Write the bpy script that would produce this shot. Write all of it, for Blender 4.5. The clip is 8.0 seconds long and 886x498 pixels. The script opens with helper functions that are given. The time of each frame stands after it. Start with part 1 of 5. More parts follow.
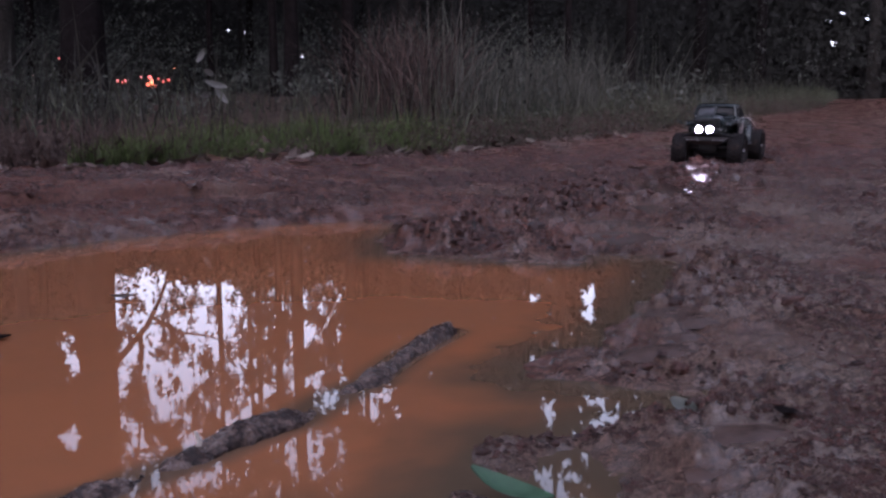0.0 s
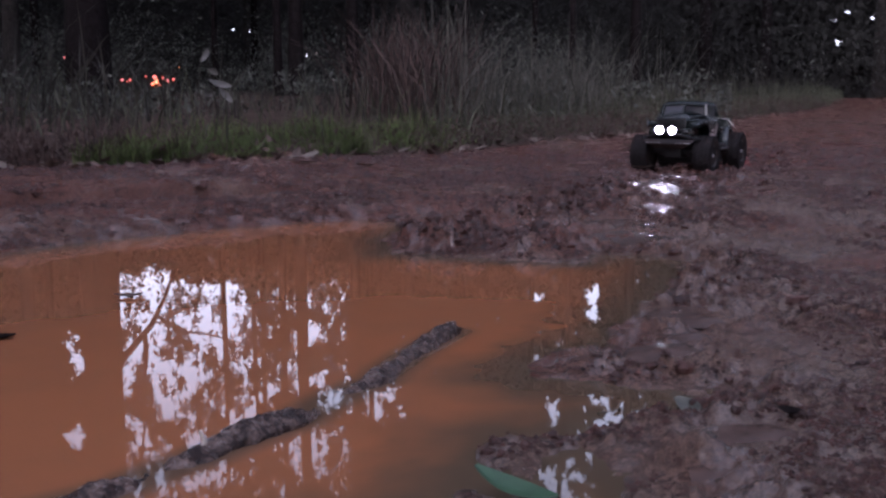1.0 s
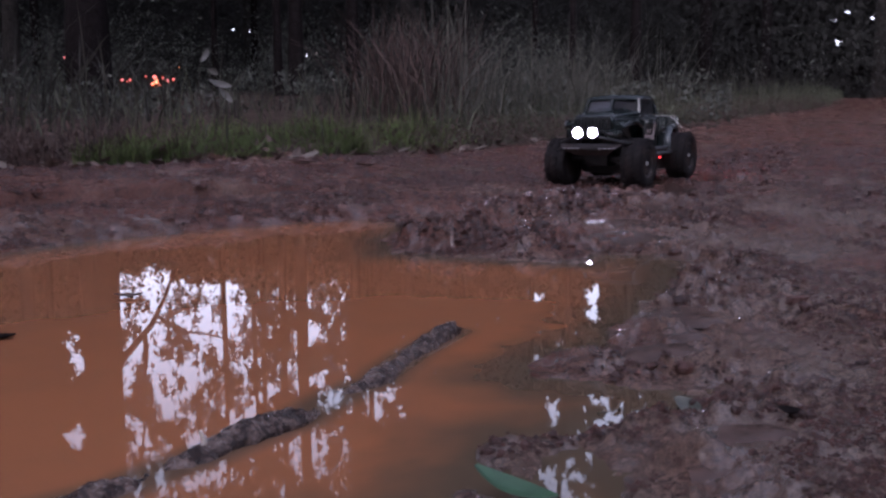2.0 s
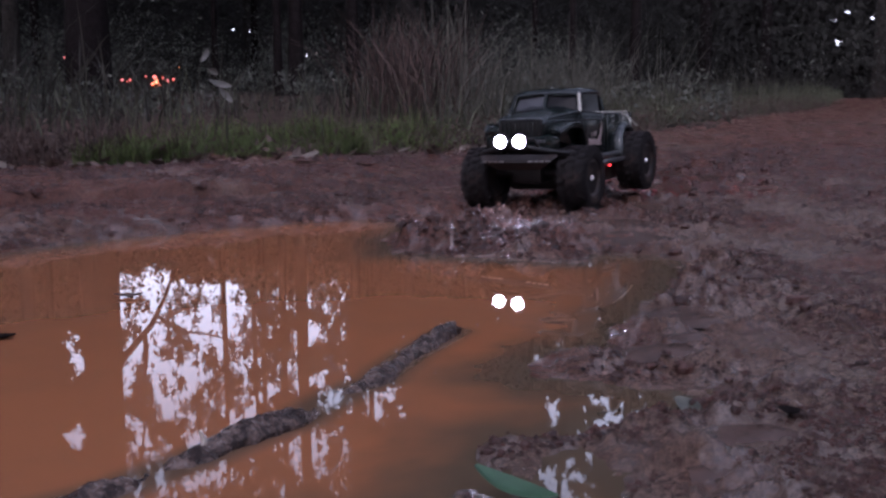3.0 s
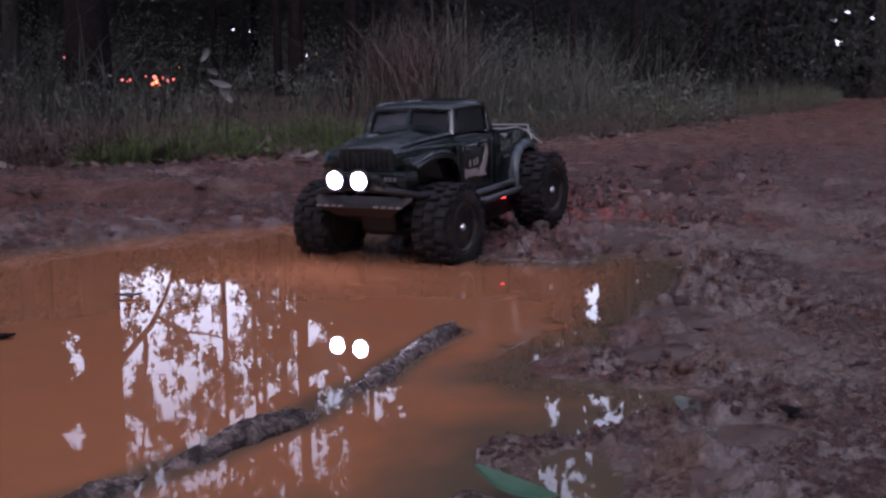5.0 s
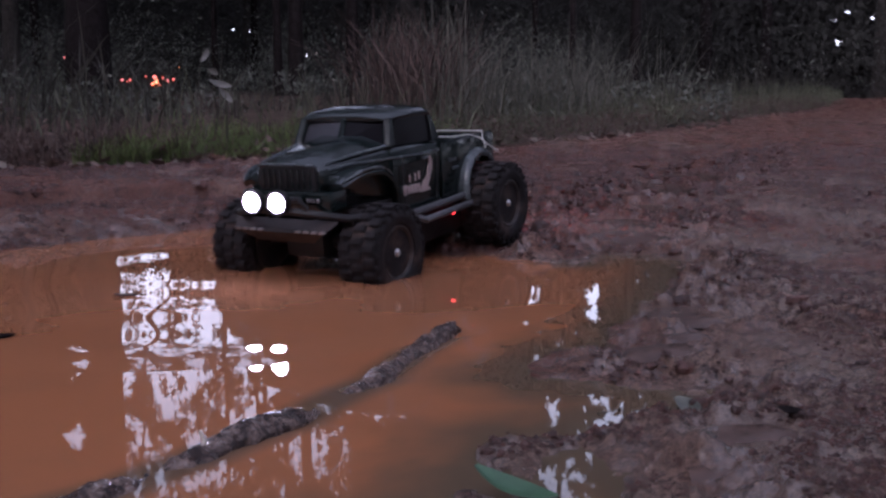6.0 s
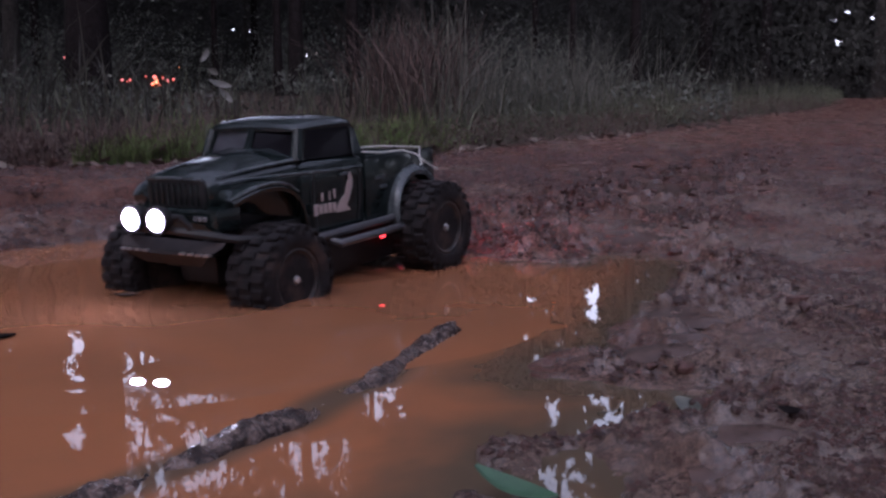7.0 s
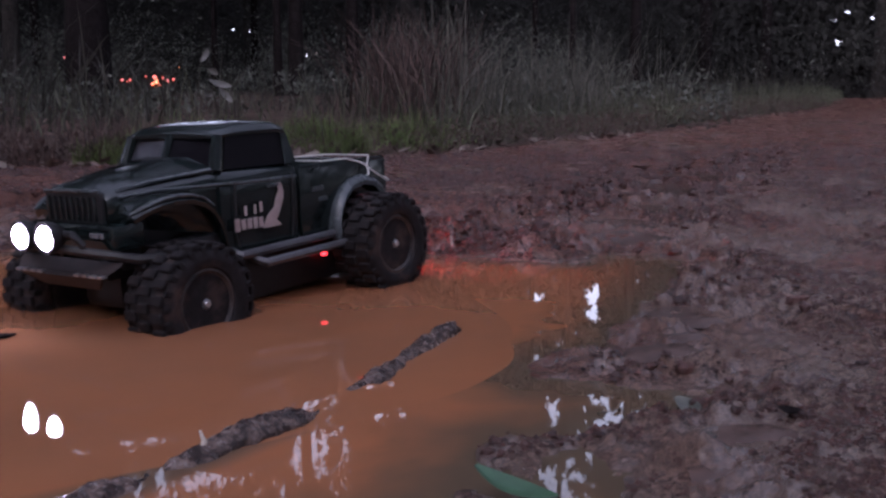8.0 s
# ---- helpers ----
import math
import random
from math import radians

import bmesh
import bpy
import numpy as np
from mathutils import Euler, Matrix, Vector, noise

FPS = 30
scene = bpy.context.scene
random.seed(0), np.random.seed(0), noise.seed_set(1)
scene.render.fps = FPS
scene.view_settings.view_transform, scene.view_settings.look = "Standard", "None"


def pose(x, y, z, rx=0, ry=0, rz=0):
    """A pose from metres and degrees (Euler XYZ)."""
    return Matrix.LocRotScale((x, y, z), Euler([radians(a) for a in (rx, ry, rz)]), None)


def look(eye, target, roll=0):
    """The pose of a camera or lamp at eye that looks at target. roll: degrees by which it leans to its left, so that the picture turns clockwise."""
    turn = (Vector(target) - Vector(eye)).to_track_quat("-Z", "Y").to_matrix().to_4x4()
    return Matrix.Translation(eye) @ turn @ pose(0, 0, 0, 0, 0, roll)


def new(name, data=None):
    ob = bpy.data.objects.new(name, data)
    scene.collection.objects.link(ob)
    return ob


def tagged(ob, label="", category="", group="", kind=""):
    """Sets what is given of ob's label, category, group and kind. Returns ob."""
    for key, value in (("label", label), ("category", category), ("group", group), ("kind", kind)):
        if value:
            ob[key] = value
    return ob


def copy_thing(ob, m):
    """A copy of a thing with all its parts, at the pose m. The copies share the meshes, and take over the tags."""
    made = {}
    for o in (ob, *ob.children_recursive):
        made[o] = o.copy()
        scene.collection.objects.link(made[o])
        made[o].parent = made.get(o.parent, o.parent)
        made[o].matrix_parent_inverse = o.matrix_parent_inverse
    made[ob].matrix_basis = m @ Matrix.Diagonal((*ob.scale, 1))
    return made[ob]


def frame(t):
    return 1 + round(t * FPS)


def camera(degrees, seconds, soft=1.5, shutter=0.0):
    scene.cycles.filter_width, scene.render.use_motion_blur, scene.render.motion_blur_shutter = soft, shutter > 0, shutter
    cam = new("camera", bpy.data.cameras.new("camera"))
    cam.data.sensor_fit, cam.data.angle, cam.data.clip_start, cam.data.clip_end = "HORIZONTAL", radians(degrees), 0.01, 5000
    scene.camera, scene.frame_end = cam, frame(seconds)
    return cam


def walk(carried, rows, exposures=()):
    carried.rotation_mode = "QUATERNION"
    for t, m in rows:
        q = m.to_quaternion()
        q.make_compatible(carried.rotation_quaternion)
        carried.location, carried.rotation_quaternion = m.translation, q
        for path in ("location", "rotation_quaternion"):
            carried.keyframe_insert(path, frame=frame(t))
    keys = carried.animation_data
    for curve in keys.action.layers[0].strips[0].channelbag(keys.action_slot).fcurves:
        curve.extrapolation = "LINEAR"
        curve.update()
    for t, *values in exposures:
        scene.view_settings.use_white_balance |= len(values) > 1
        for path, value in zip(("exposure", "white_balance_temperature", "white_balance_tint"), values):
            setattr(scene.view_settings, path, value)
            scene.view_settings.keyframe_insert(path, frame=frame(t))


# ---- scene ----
cam = camera(48, 8.0, soft=2.5, shutter=0.5)
EXPO = 1.93
CAM_Z, TILT = 0.2354, 90 - 8.05
walk(cam, [(0.0, pose(0, 0, CAM_Z, TILT + 0.04, 0, -0.245)), (0.1, pose(0, 0, CAM_Z, TILT + 0.03, 0, -0.14)),
           (0.2, pose(0, 0, CAM_Z, TILT + 0.01, 0, -0.05)), (0.3, pose(0, 0, CAM_Z, TILT, 0, -0.01)),
           (0.4, pose(0, 0, CAM_Z, TILT)), (4.0, pose(0, 0, CAM_Z, TILT)), (8.0, pose(0, 0, CAM_Z, TILT))],
     exposures=[(0.0, EXPO, 5750, 30), (8.0, EXPO, 5750, 30)])

# ---- light: dull evening sky over a forest road ----
SUN_EL, SUN_ROT = 38, 200
world = bpy.data.worlds.new("evening_sky")
scene.world = world
world.use_nodes = True
wn = world.node_tree.nodes
sky = wn.new("ShaderNodeTexSky")
sky.sky_type, sky.sun_disc = "NISHITA", False
sky.sun_elevation, sky.sun_rotation = radians(SUN_EL), radians(SUN_ROT)
sky.dust_density, sky.air_density = 1.5, 1.0
hsv = wn.new("ShaderNodeHueSaturation")
hsv.inputs["Saturation"].default_value = 0.35
world.node_tree.links.new(sky.outputs[0], hsv.inputs["Color"])
world.node_tree.links.new(hsv.outputs[0], wn["Background"].inputs[0])
wn["Background"].inputs[1].default_value = 0.12

sun_data = bpy.data.lights.new("sun", "SUN")
sun_data.energy, sun_data.angle, sun_data.color = 0.35, radians(40), (1.0, 0.95, 0.92)
sun = new("sun", sun_data)
a, e = radians(SUN_ROT), radians(SUN_EL)
sun.matrix_world = look((0, 0, 0), (-math.sin(a) * math.cos(e), -math.cos(a) * math.cos(e), -math.sin(e)))

# ---- materials ----
def shader(name, base=(0.5, 0.5, 0.5), rough=0.6, metal=0.0, ior=1.45, vary=0.25, scale=30.0, bump=0.0, bump_scale=80.0,
           other=None, mix_scale=6.0, mix_at=(0.4, 0.65), rough_vary=0.0, island=False, translucent=0.0):
    m = bpy.data.materials.new(name)
    m.use_nodes = True
    nt = m.node_tree
    N, L = nt.nodes, nt.links
    p = N["Principled BSDF"]
    p.inputs["Roughness"].default_value, p.inputs["Metallic"].default_value, p.inputs["IOR"].default_value = rough, metal, ior
    geo = N.new("ShaderNodeNewGeometry")
    coord = N.new("ShaderNodeTexCoord")
    def tex(sc, detail=4.0, rough_=0.6):
        n = N.new("ShaderNodeTexNoise")
        n.inputs["Scale"].default_value, n.inputs["Detail"].default_value, n.inputs["Roughness"].default_value = sc, detail, rough_
        L.new(coord.outputs["Object"], n.inputs["Vector"])
        return n
    def mix(kind, fac, a, b):
        n = N.new("ShaderNodeMix")
        n.data_type, n.blend_type = "RGBA", kind
        for sock, v in ((n.inputs[0], fac), (n.inputs[6], a), (n.inputs[7], b)):
            if hasattr(v, "links"):
                L.new(v, sock)
            else:
                sock.default_value = v
        return n.outputs[2]
    def span(src, lo, hi, a, b):
        n = N.new("ShaderNodeMapRange")
        for i, v in enumerate((lo, hi, a, b)):
            n.inputs[i + 1].default_value = v
        L.new(src, n.inputs[0])
        return n.outputs[0]
    col = (*base, 1)
    if other:
        n2 = tex(mix_scale, 6.0)
        col = mix("MIX", span(n2.outputs[0], mix_at[0], mix_at[1], 0, 1), (*base, 1), (*other, 1))
    if vary:
        n1 = tex(scale, 8.0, 0.7)
        g = span(n1.outputs[0], 0.3, 0.7, 1 - vary, 1 + vary)
        col = mix("MULTIPLY", 1.0, col, g)
    if island:
        g = span(geo.outputs["Random Per Island"], 0, 1, 0.55, 1.5)
        col = mix("MULTIPLY", 1.0, col, g)
    if hasattr(col, "links"):
        L.new(col, p.inputs["Base Color"])
    else:
        p.inputs["Base Color"].default_value = col
    if rough_vary:
        n3 = tex(mix_scale * 2.3, 5.0)
        L.new(span(n3.outputs[0], 0.35, 0.65, max(0.03, rough - rough_vary), rough + rough_vary), p.inputs["Roughness"])
    if bump:
        b = N.new("ShaderNodeBump")
        b.inputs["Strength"].default_value, b.inputs["Distance"].default_value = 1.0, bump
        n4 = tex(bump_scale, 8.0, 0.65)
        L.new(n4.outputs[0], b.inputs["Height"])
        L.new(b.outputs[0], p.inputs["Normal"])
    if translucent:
        p.inputs["Transmission Weight"].default_value = 0
        t = N.new("ShaderNodeBsdfTranslucent")
        s = N.new("ShaderNodeMixShader")
        s.inputs[0].default_value = translucent
        if hasattr(col, "links"):
            L.new(col, t.inputs[0])
        else:
            t.inputs[0].default_value = col
        L.new(p.outputs[0], s.inputs[1])
        L.new(t.outputs[0], s.inputs[2])
        L.new(s.outputs[0], N["Material Output"].inputs[0])
    return m


def glow(name, colour, strength):
    m = bpy.data.materials.new(name)
    m.use_nodes = True
    p = m.node_tree.nodes["Principled BSDF"]
    p.inputs["Base Color"].default_value = (0.8, 0.8, 0.8, 1)
    p.inputs["Emission Color"].default_value = (*colour, 1)
    p.inputs["Emission Strength"].default_value = strength
    return m


MUD = shader("wet_mud", (0.117, 0.069, 0.052), 0.24, ior=1.36, vary=0.7, scale=240, bump=0.0042, bump_scale=230,
             other=(0.150, 0.109, 0.087), mix_scale=5.0, rough_vary=0.19)
mt = MUD.node_tree
crumb = mt.nodes.new("ShaderNodeTexNoise")
crumb.inputs["Scale"].default_value, crumb.inputs["Detail"].default_value, crumb.inputs["Roughness"].default_value = 90, 5, 0.6
where = mt.nodes.new("ShaderNodeTexCoord")
mt.links.new(where.outputs["Object"], crumb.inputs["Vector"])
cut = mt.nodes.new("ShaderNodeMapRange")
cut.inputs[1].default_value, cut.inputs[2].default_value, cut.inputs[4].default_value = 0.56, 0.62, 0.80
mt.links.new(crumb.outputs[0], cut.inputs[0])
dark = mt.nodes.new("ShaderNodeMix")
dark.data_type = "RGBA"
# freshly turned mud is redder and darker than the trodden surface
turned = mt.nodes.new("ShaderNodeAttribute")
turned.attribute_name = "fresh"
red = mt.nodes.new("ShaderNodeMix")
red.data_type, red.blend_type = "RGBA", "MULTIPLY"
red.inputs[7].default_value = (0.90, 0.60, 0.56, 1)
mt.links.new(turned.outputs["Fac"], red.inputs[0])
mt.links.new(mt.nodes["Principled BSDF"].inputs["Base Color"].links[0].from_socket, red.inputs[6])
mt.links.new(red.outputs[2], dark.inputs[6])
dark.inputs[7].default_value = (0.045, 0.017, 0.013, 1)
mt.links.new(cut.outputs[0], dark.inputs[0])
mt.links.new(dark.outputs[2], mt.nodes["Principled BSDF"].inputs["Base Color"])
# a skin of water in patches, thickest by the puddle and in the wheel tracks
damp = mt.nodes.new("ShaderNodeAttribute")
damp.attribute_name = "wet"
skin = mt.nodes.new("ShaderNodeTexNoise")
skin.inputs["Scale"].default_value, skin.inputs["Detail"].default_value = 26, 6
mt.links.new(where.outputs["Object"], skin.inputs["Vector"])
patch = mt.nodes.new("ShaderNodeMapRange")
patch.inputs[1].default_value, patch.inputs[2].default_value = 0.47, 0.56
mt.links.new(skin.outputs[0], patch.inputs[0])
gloss = mt.nodes.new("ShaderNodeMath")
gloss.operation = "MULTIPLY"
mt.links.new(patch.outputs[0], gloss.inputs[0])
mt.links.new(damp.outputs["Fac"], gloss.inputs[1])
mud = mt.nodes["Principled BSDF"]
mt.links.new(gloss.outputs[0], mud.inputs["Coat Weight"])
mud.inputs["Coat Roughness"].default_value, mud.inputs["Coat IOR"].default_value = 0.10, 1.5
swell = mt.nodes.new("ShaderNodeTexNoise")
swell.inputs["Scale"].default_value, swell.inputs["Detail"].default_value = 70, 3
mt.links.new(where.outputs["Object"], swell.inputs["Vector"])
lap = mt.nodes.new("ShaderNodeBump")
lap.inputs["Strength"].default_value, lap.inputs["Distance"].default_value = 1.0, 0.0018
mt.links.new(swell.outputs[0], lap.inputs["Height"])
mt.links.new(lap.outputs[0], mud.inputs["Coat Normal"])
WET = shader("wet_mud_film", (0.075, 0.045, 0.036), 0.06, ior=1.333, vary=0.4, scale=30, bump=0.0020, bump_scale=52)
CLOD = shader("mud_clod", (0.056, 0.025, 0.020), 0.24, ior=1.4, vary=0.5, scale=90, bump=0.003, bump_scale=160, island=True, rough_vary=0.2)
LITTER = shader("forest_litter", (0.035, 0.024, 0.019), 0.9, ior=1.2, vary=0.6, scale=20, bump=0.02, bump_scale=14,
                other=(0.065, 0.045, 0.034), mix_scale=9)
WATER = shader("muddy_water", (0.31, 0.119, 0.054), 0.012, ior=1.333, vary=0.0, other=(0.245, 0.108, 0.056), mix_scale=2.2, mix_at=(0.45, 0.7))
# thin water over the margin holds less silt than deep water
wt = WATER.node_tree
silt = wt.nodes.new("ShaderNodeAttribute")
silt.attribute_name = "depth"
thin = wt.nodes.new("ShaderNodeMix")
thin.data_type = "RGBA"
was = wt.nodes["Principled BSDF"].inputs["Base Color"].links[0].from_socket
thin.inputs[6].default_value = (0.088, 0.066, 0.044, 1)
wt.links.new(was, thin.inputs[7])
wt.links.new(silt.outputs["Fac"], thin.inputs[0])
wt.links.new(thin.outputs[2], wt.nodes["Principled BSDF"].inputs["Base Color"])
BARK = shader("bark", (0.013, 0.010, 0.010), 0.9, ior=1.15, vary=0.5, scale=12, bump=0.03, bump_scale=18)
BARK_PALE = shader("grey_bark", (0.035, 0.030, 0.027), 0.9, ior=1.2, vary=0.5, scale=9, bump=0.02, bump_scale=18)
LEAF = shader("gum_leaf", (0.080, 0.084, 0.070), 0.6, ior=1.25, vary=0.3, scale=3, island=True, translucent=0.25)
# far foliage: the shade of the deep woods is put into these dark colours
FAR_LEAF = shader("far_leaf_shaded", (0.042, 0.041, 0.038), 0.9, ior=1.12, vary=0.3, scale=0.6, translucent=0.12)
THICKET = shader("far_thicket_shaded", (0.020, 0.020, 0.019), 0.95, ior=1.1, vary=0.5, scale=1.6, other=(0.034, 0.033, 0.029), mix_scale=0.5, bump=0.25, bump_scale=1.2)
GREEN = shader("green_grass", (0.100, 0.135, 0.045), 0.6, vary=0.3, scale=5, island=True, translucent=0.3)
DRY = shader("dry_grass", (0.084, 0.081, 0.064), 0.7, vary=0.3, scale=2, island=True, translucent=0.25)
RUST = shader("dead_bracken", (0.075, 0.050, 0.042), 0.85, vary=0.4, scale=6, island=True, translucent=0.2)
WEED = shader("verge_weed", (0.070, 0.078, 0.046), 0.6, vary=0.3, scale=4, island=True, translucent=0.2)
PALE_LEAF = shader("bleached_leaf", (0.17, 0.14, 0.115), 0.6, vary=0.35, scale=30)
DEAD_LEAF = shader("dead_leaf", (0.085, 0.055, 0.042), 0.6, vary=0.4, scale=30, island=True)
LOG = shader("wet_log", (0.15, 0.105, 0.090), 0.20, vary=0.7, scale=220, bump=0.004, bump_scale=170, other=(0.030, 0.016, 0.013), mix_scale=75, mix_at=(0.44, 0.56), rough_vary=0.16)
END = shader("wet_end_grain", (0.060, 0.045, 0.040), 0.07, vary=0.5, scale=160, bump=0.001, bump_scale=220)
CUT = shader("cut_wood", (0.42, 0.36, 0.30), 0.4, vary=0.3, scale=90, bump=0.002, bump_scale=150)
FRESH = shader("fresh_leaf", (0.038, 0.095, 0.048), 0.45, vary=0.25, scale=60, bump=0.001, bump_scale=100)
STONE = shader("grey_green_leaf", (0.07, 0.075, 0.06), 0.4, vary=0.3, scale=60)
PAINT = shader("dark_green_paint", (0.007, 0.0115, 0.0115), 0.10, ior=1.55, vary=0.25, scale=25, rough_vary=0.06, other=(0.018, 0.020, 0.019), mix_scale=14, mix_at=(0.55, 0.75))
FENDER = shader("fender_paint", (0.055, 0.065, 0.07), 0.3, ior=1.5, vary=0.3, scale=40, rough_vary=0.1)
BLACK = shader("black_plastic", (0.014, 0.013, 0.014), 0.45, vary=0.3, scale=60, rough_vary=0.1)
RUBBER = shader("muddy_rubber", (0.013, 0.011, 0.012), 0.7, ior=1.3, vary=0.6, scale=70, bump=0.001, bump_scale=200, other=(0.055, 0.036, 0.03), mix_scale=26, mix_at=(0.50, 0.66))
STEEL = shader("grey_tube", (0.13, 0.13, 0.14), 0.35, metal=0.6, vary=0.3, scale=40)
SILVER = shader("silver_hub", (0.55, 0.55, 0.56), 0.3, metal=0.9, vary=0.1)
SMOKED = shader("smoked_window", (0.007, 0.006, 0.008), 0.12, ior=1.22, vary=0.0)
PALE_SCREEN = shader("windscreen", (0.05, 0.05, 0.058), 0.16, ior=1.5, vary=0.2, scale=20)
PINK = shader("pale_decal", (0.33, 0.26, 0.25), 0.5, vary=0.15, scale=80)
CORD = shader("white_cord", (0.55, 0.53, 0.50), 0.7, vary=0.2, scale=120)
LED = glow("white_led", (0.93, 0.88, 1.0), 25.0)
RED_LED = glow("red_led", (1.0, 0.035, 0.045), 520.0)
FAR_RED = glow("far_red_light", (1.0, 0.065, 0.008), 0.5)
FAR_AMBER = glow("far_amber_light", (1.0, 0.20, 0.02), 1.0)


# ---- mesh helpers ----
def obj(name, bm, material, parent=None, label="", smooth=True):
    me = bpy.data.meshes.new(name)
    bm.normal_update()
    bm.to_mesh(me)
    bm.free()
    me.materials.append(material)
    if smooth:
        me.polygons.foreach_set("use_smooth", [True] * len(me.polygons))
        me.set_sharp_from_angle(angle=radians(38))
    ob = new(name, me)
    ob.parent = parent
    if label:
        tagged(ob, label)
    return ob


def part(name, bm, material, parent, label="", smooth=True):
    return obj(name, bm, material, parent, label, smooth)


def soup(name, verts, faces, material, parent=None):
    me = bpy.data.meshes.new(name)
    me.from_pydata(verts, [], faces)
    me.materials.append(material)
    ob = new(name, me)
    ob.parent = parent
    return ob


def quads(name, V, material, parent=None, smooth=False):
    """A mesh of loose quads; V has the shape (n, 4, 3)."""
    n = len(V)
    me = bpy.data.meshes.new(name)
    me.vertices.add(4 * n)
    me.vertices.foreach_set("co", np.asarray(V, dtype=np.float32).ravel())
    me.loops.add(4 * n)
    me.loops.foreach_set("vertex_index", np.arange(4 * n, dtype=np.int32))
    me.polygons.add(n)
    me.polygons.foreach_set("loop_start", np.arange(0, 4 * n, 4, dtype=np.int32))
    me.update(calc_edges=True)
    me.materials.append(material)
    ob = new(name, me)
    ob.parent = parent
    return ob


def slab(bm, x0, x1, y0, y1, z0, z1, bevel=0.0, seg=2):
    """A bevelled block."""
    b = bmesh.new()
    bmesh.ops.create_cube(b, size=1)
    for v in b.verts:
        v.co = ((x0 + x1) / 2 + v.co.x * (x1 - x0), (y0 + y1) / 2 + v.co.y * (y1 - y0), (z0 + z1) / 2 + v.co.z * (z1 - z0))
    if bevel:
        bmesh.ops.bevel(b, geom=b.edges[:], offset=bevel, segments=seg, affect="EDGES", profile=0.6)
    join(bm, b)
    return bm


def join(bm, b, m=None):
    """Adds the mesh b, moved by m, to bm."""
    if m is not None:
        bmesh.ops.transform(b, matrix=m, verts=b.verts[:])
    at = {v: bm.verts.new(v.co) for v in b.verts}
    for f in b.faces:
        bm.faces.new([at[v] for v in f.verts])
    b.free()


def tube(bm, pts, radii, seg=8, caps=True):
    """A round bar through the points."""
    pts = [Vector(p) for p in pts]
    if not hasattr(radii, "__len__"):
        radii = [radii] * len(pts)
    rings = []
    up = Vector((0, 0, 1))
    for i, p in enumerate(pts):
        d = (pts[min(i + 1, len(pts) - 1)] - pts[max(i - 1, 0)]).normalized()
        ref = up if abs(d.z) < 0.9 else Vector((1, 0, 0))
        u = d.cross(ref).normalized()
        w = u.cross(d)
        rings.append([bm.verts.new(p + (u * math.cos(k * math.tau / seg) + w * math.sin(k * math.tau / seg)) * radii[i]) for k in range(seg)])
    for r0, r1 in zip(rings, rings[1:]):
        for k in range(seg):
            bm.faces.new((r0[k], r0[(k + 1) % seg], r1[(k + 1) % seg], r1[k]))
    if caps:
        bm.faces.new(rings[0][::-1])
        bm.faces.new(rings[-1])
    return bm


def lathe(bm, prof, seg=24, m=None):
    """Turns a profile of (radius, along) about the y axis."""
    b = bmesh.new()
    rings = [[b.verts.new((r * math.cos(k * math.tau / seg), a, r * math.sin(k * math.tau / seg))) for k in range(seg)] for r, a in prof]
    for r0, r1 in zip(rings, rings[1:]):
        for k in range(seg):
            b.faces.new((r0[k], r0[(k + 1) % seg], r1[(k + 1) % seg], r1[k]))
    b.faces.new(rings[0][::-1])
    b.faces.new(rings[-1])
    bmesh.ops.recalc_face_normals(b, faces=b.faces[:])
    join(bm, b, m)
    return bm


def loft(bm, rows, caps=True):
    """Joins equal rings of points into a skin."""
    rings = [[bm.verts.new(p) for p in r] for r in rows]
    n = len(rings[0])
    for r0, r1 in zip(rings, rings[1:]):
        for k in range(n):
            bm.faces.new((r0[k], r0[(k + 1) % n], r1[(k + 1) % n], r1[k]))
    if caps:
        bm.faces.new(rings[0][::-1])
        bm.faces.new(rings[-1])
    bmesh.ops.recalc_face_normals(bm, faces=bm.faces[:])
    return bm


# ---- noise on arrays ----
RNG = np.random.default_rng(7)
TABLE = RNG.random((8, 256, 256))


def vnoise(x, y, layer=0):
    ix, iy = np.floor(x).astype(int), np.floor(y).astype(int)
    fx, fy = x - ix, y - iy
    fx, fy = fx * fx * (3 - 2 * fx), fy * fy * (3 - 2 * fy)
    T = TABLE[layer]
    g = lambda i, j: T[(ix + i) & 255, (iy + j) & 255]
    return (g(0, 0) * (1 - fx) + g(1, 0) * fx) * (1 - fy) + (g(0, 1) * (1 - fx) + g(1, 1) * fx) * fy - 0.5


def fbm(x, y, octaves=4, layer=0, gain=0.5):
    s, amp = 0, 1.0
    for k in range(octaves):
        s = s + amp * vnoise(x * 2 ** k + 17.3 * k, y * 2 ** k - 9.1 * k, (layer + k) % 8)
        amp *= gain
    return s


def step(x, a, b):
    t = np.clip((x - a) / (b - a), 0, 1)
    return t * t * (3 - 2 * t)


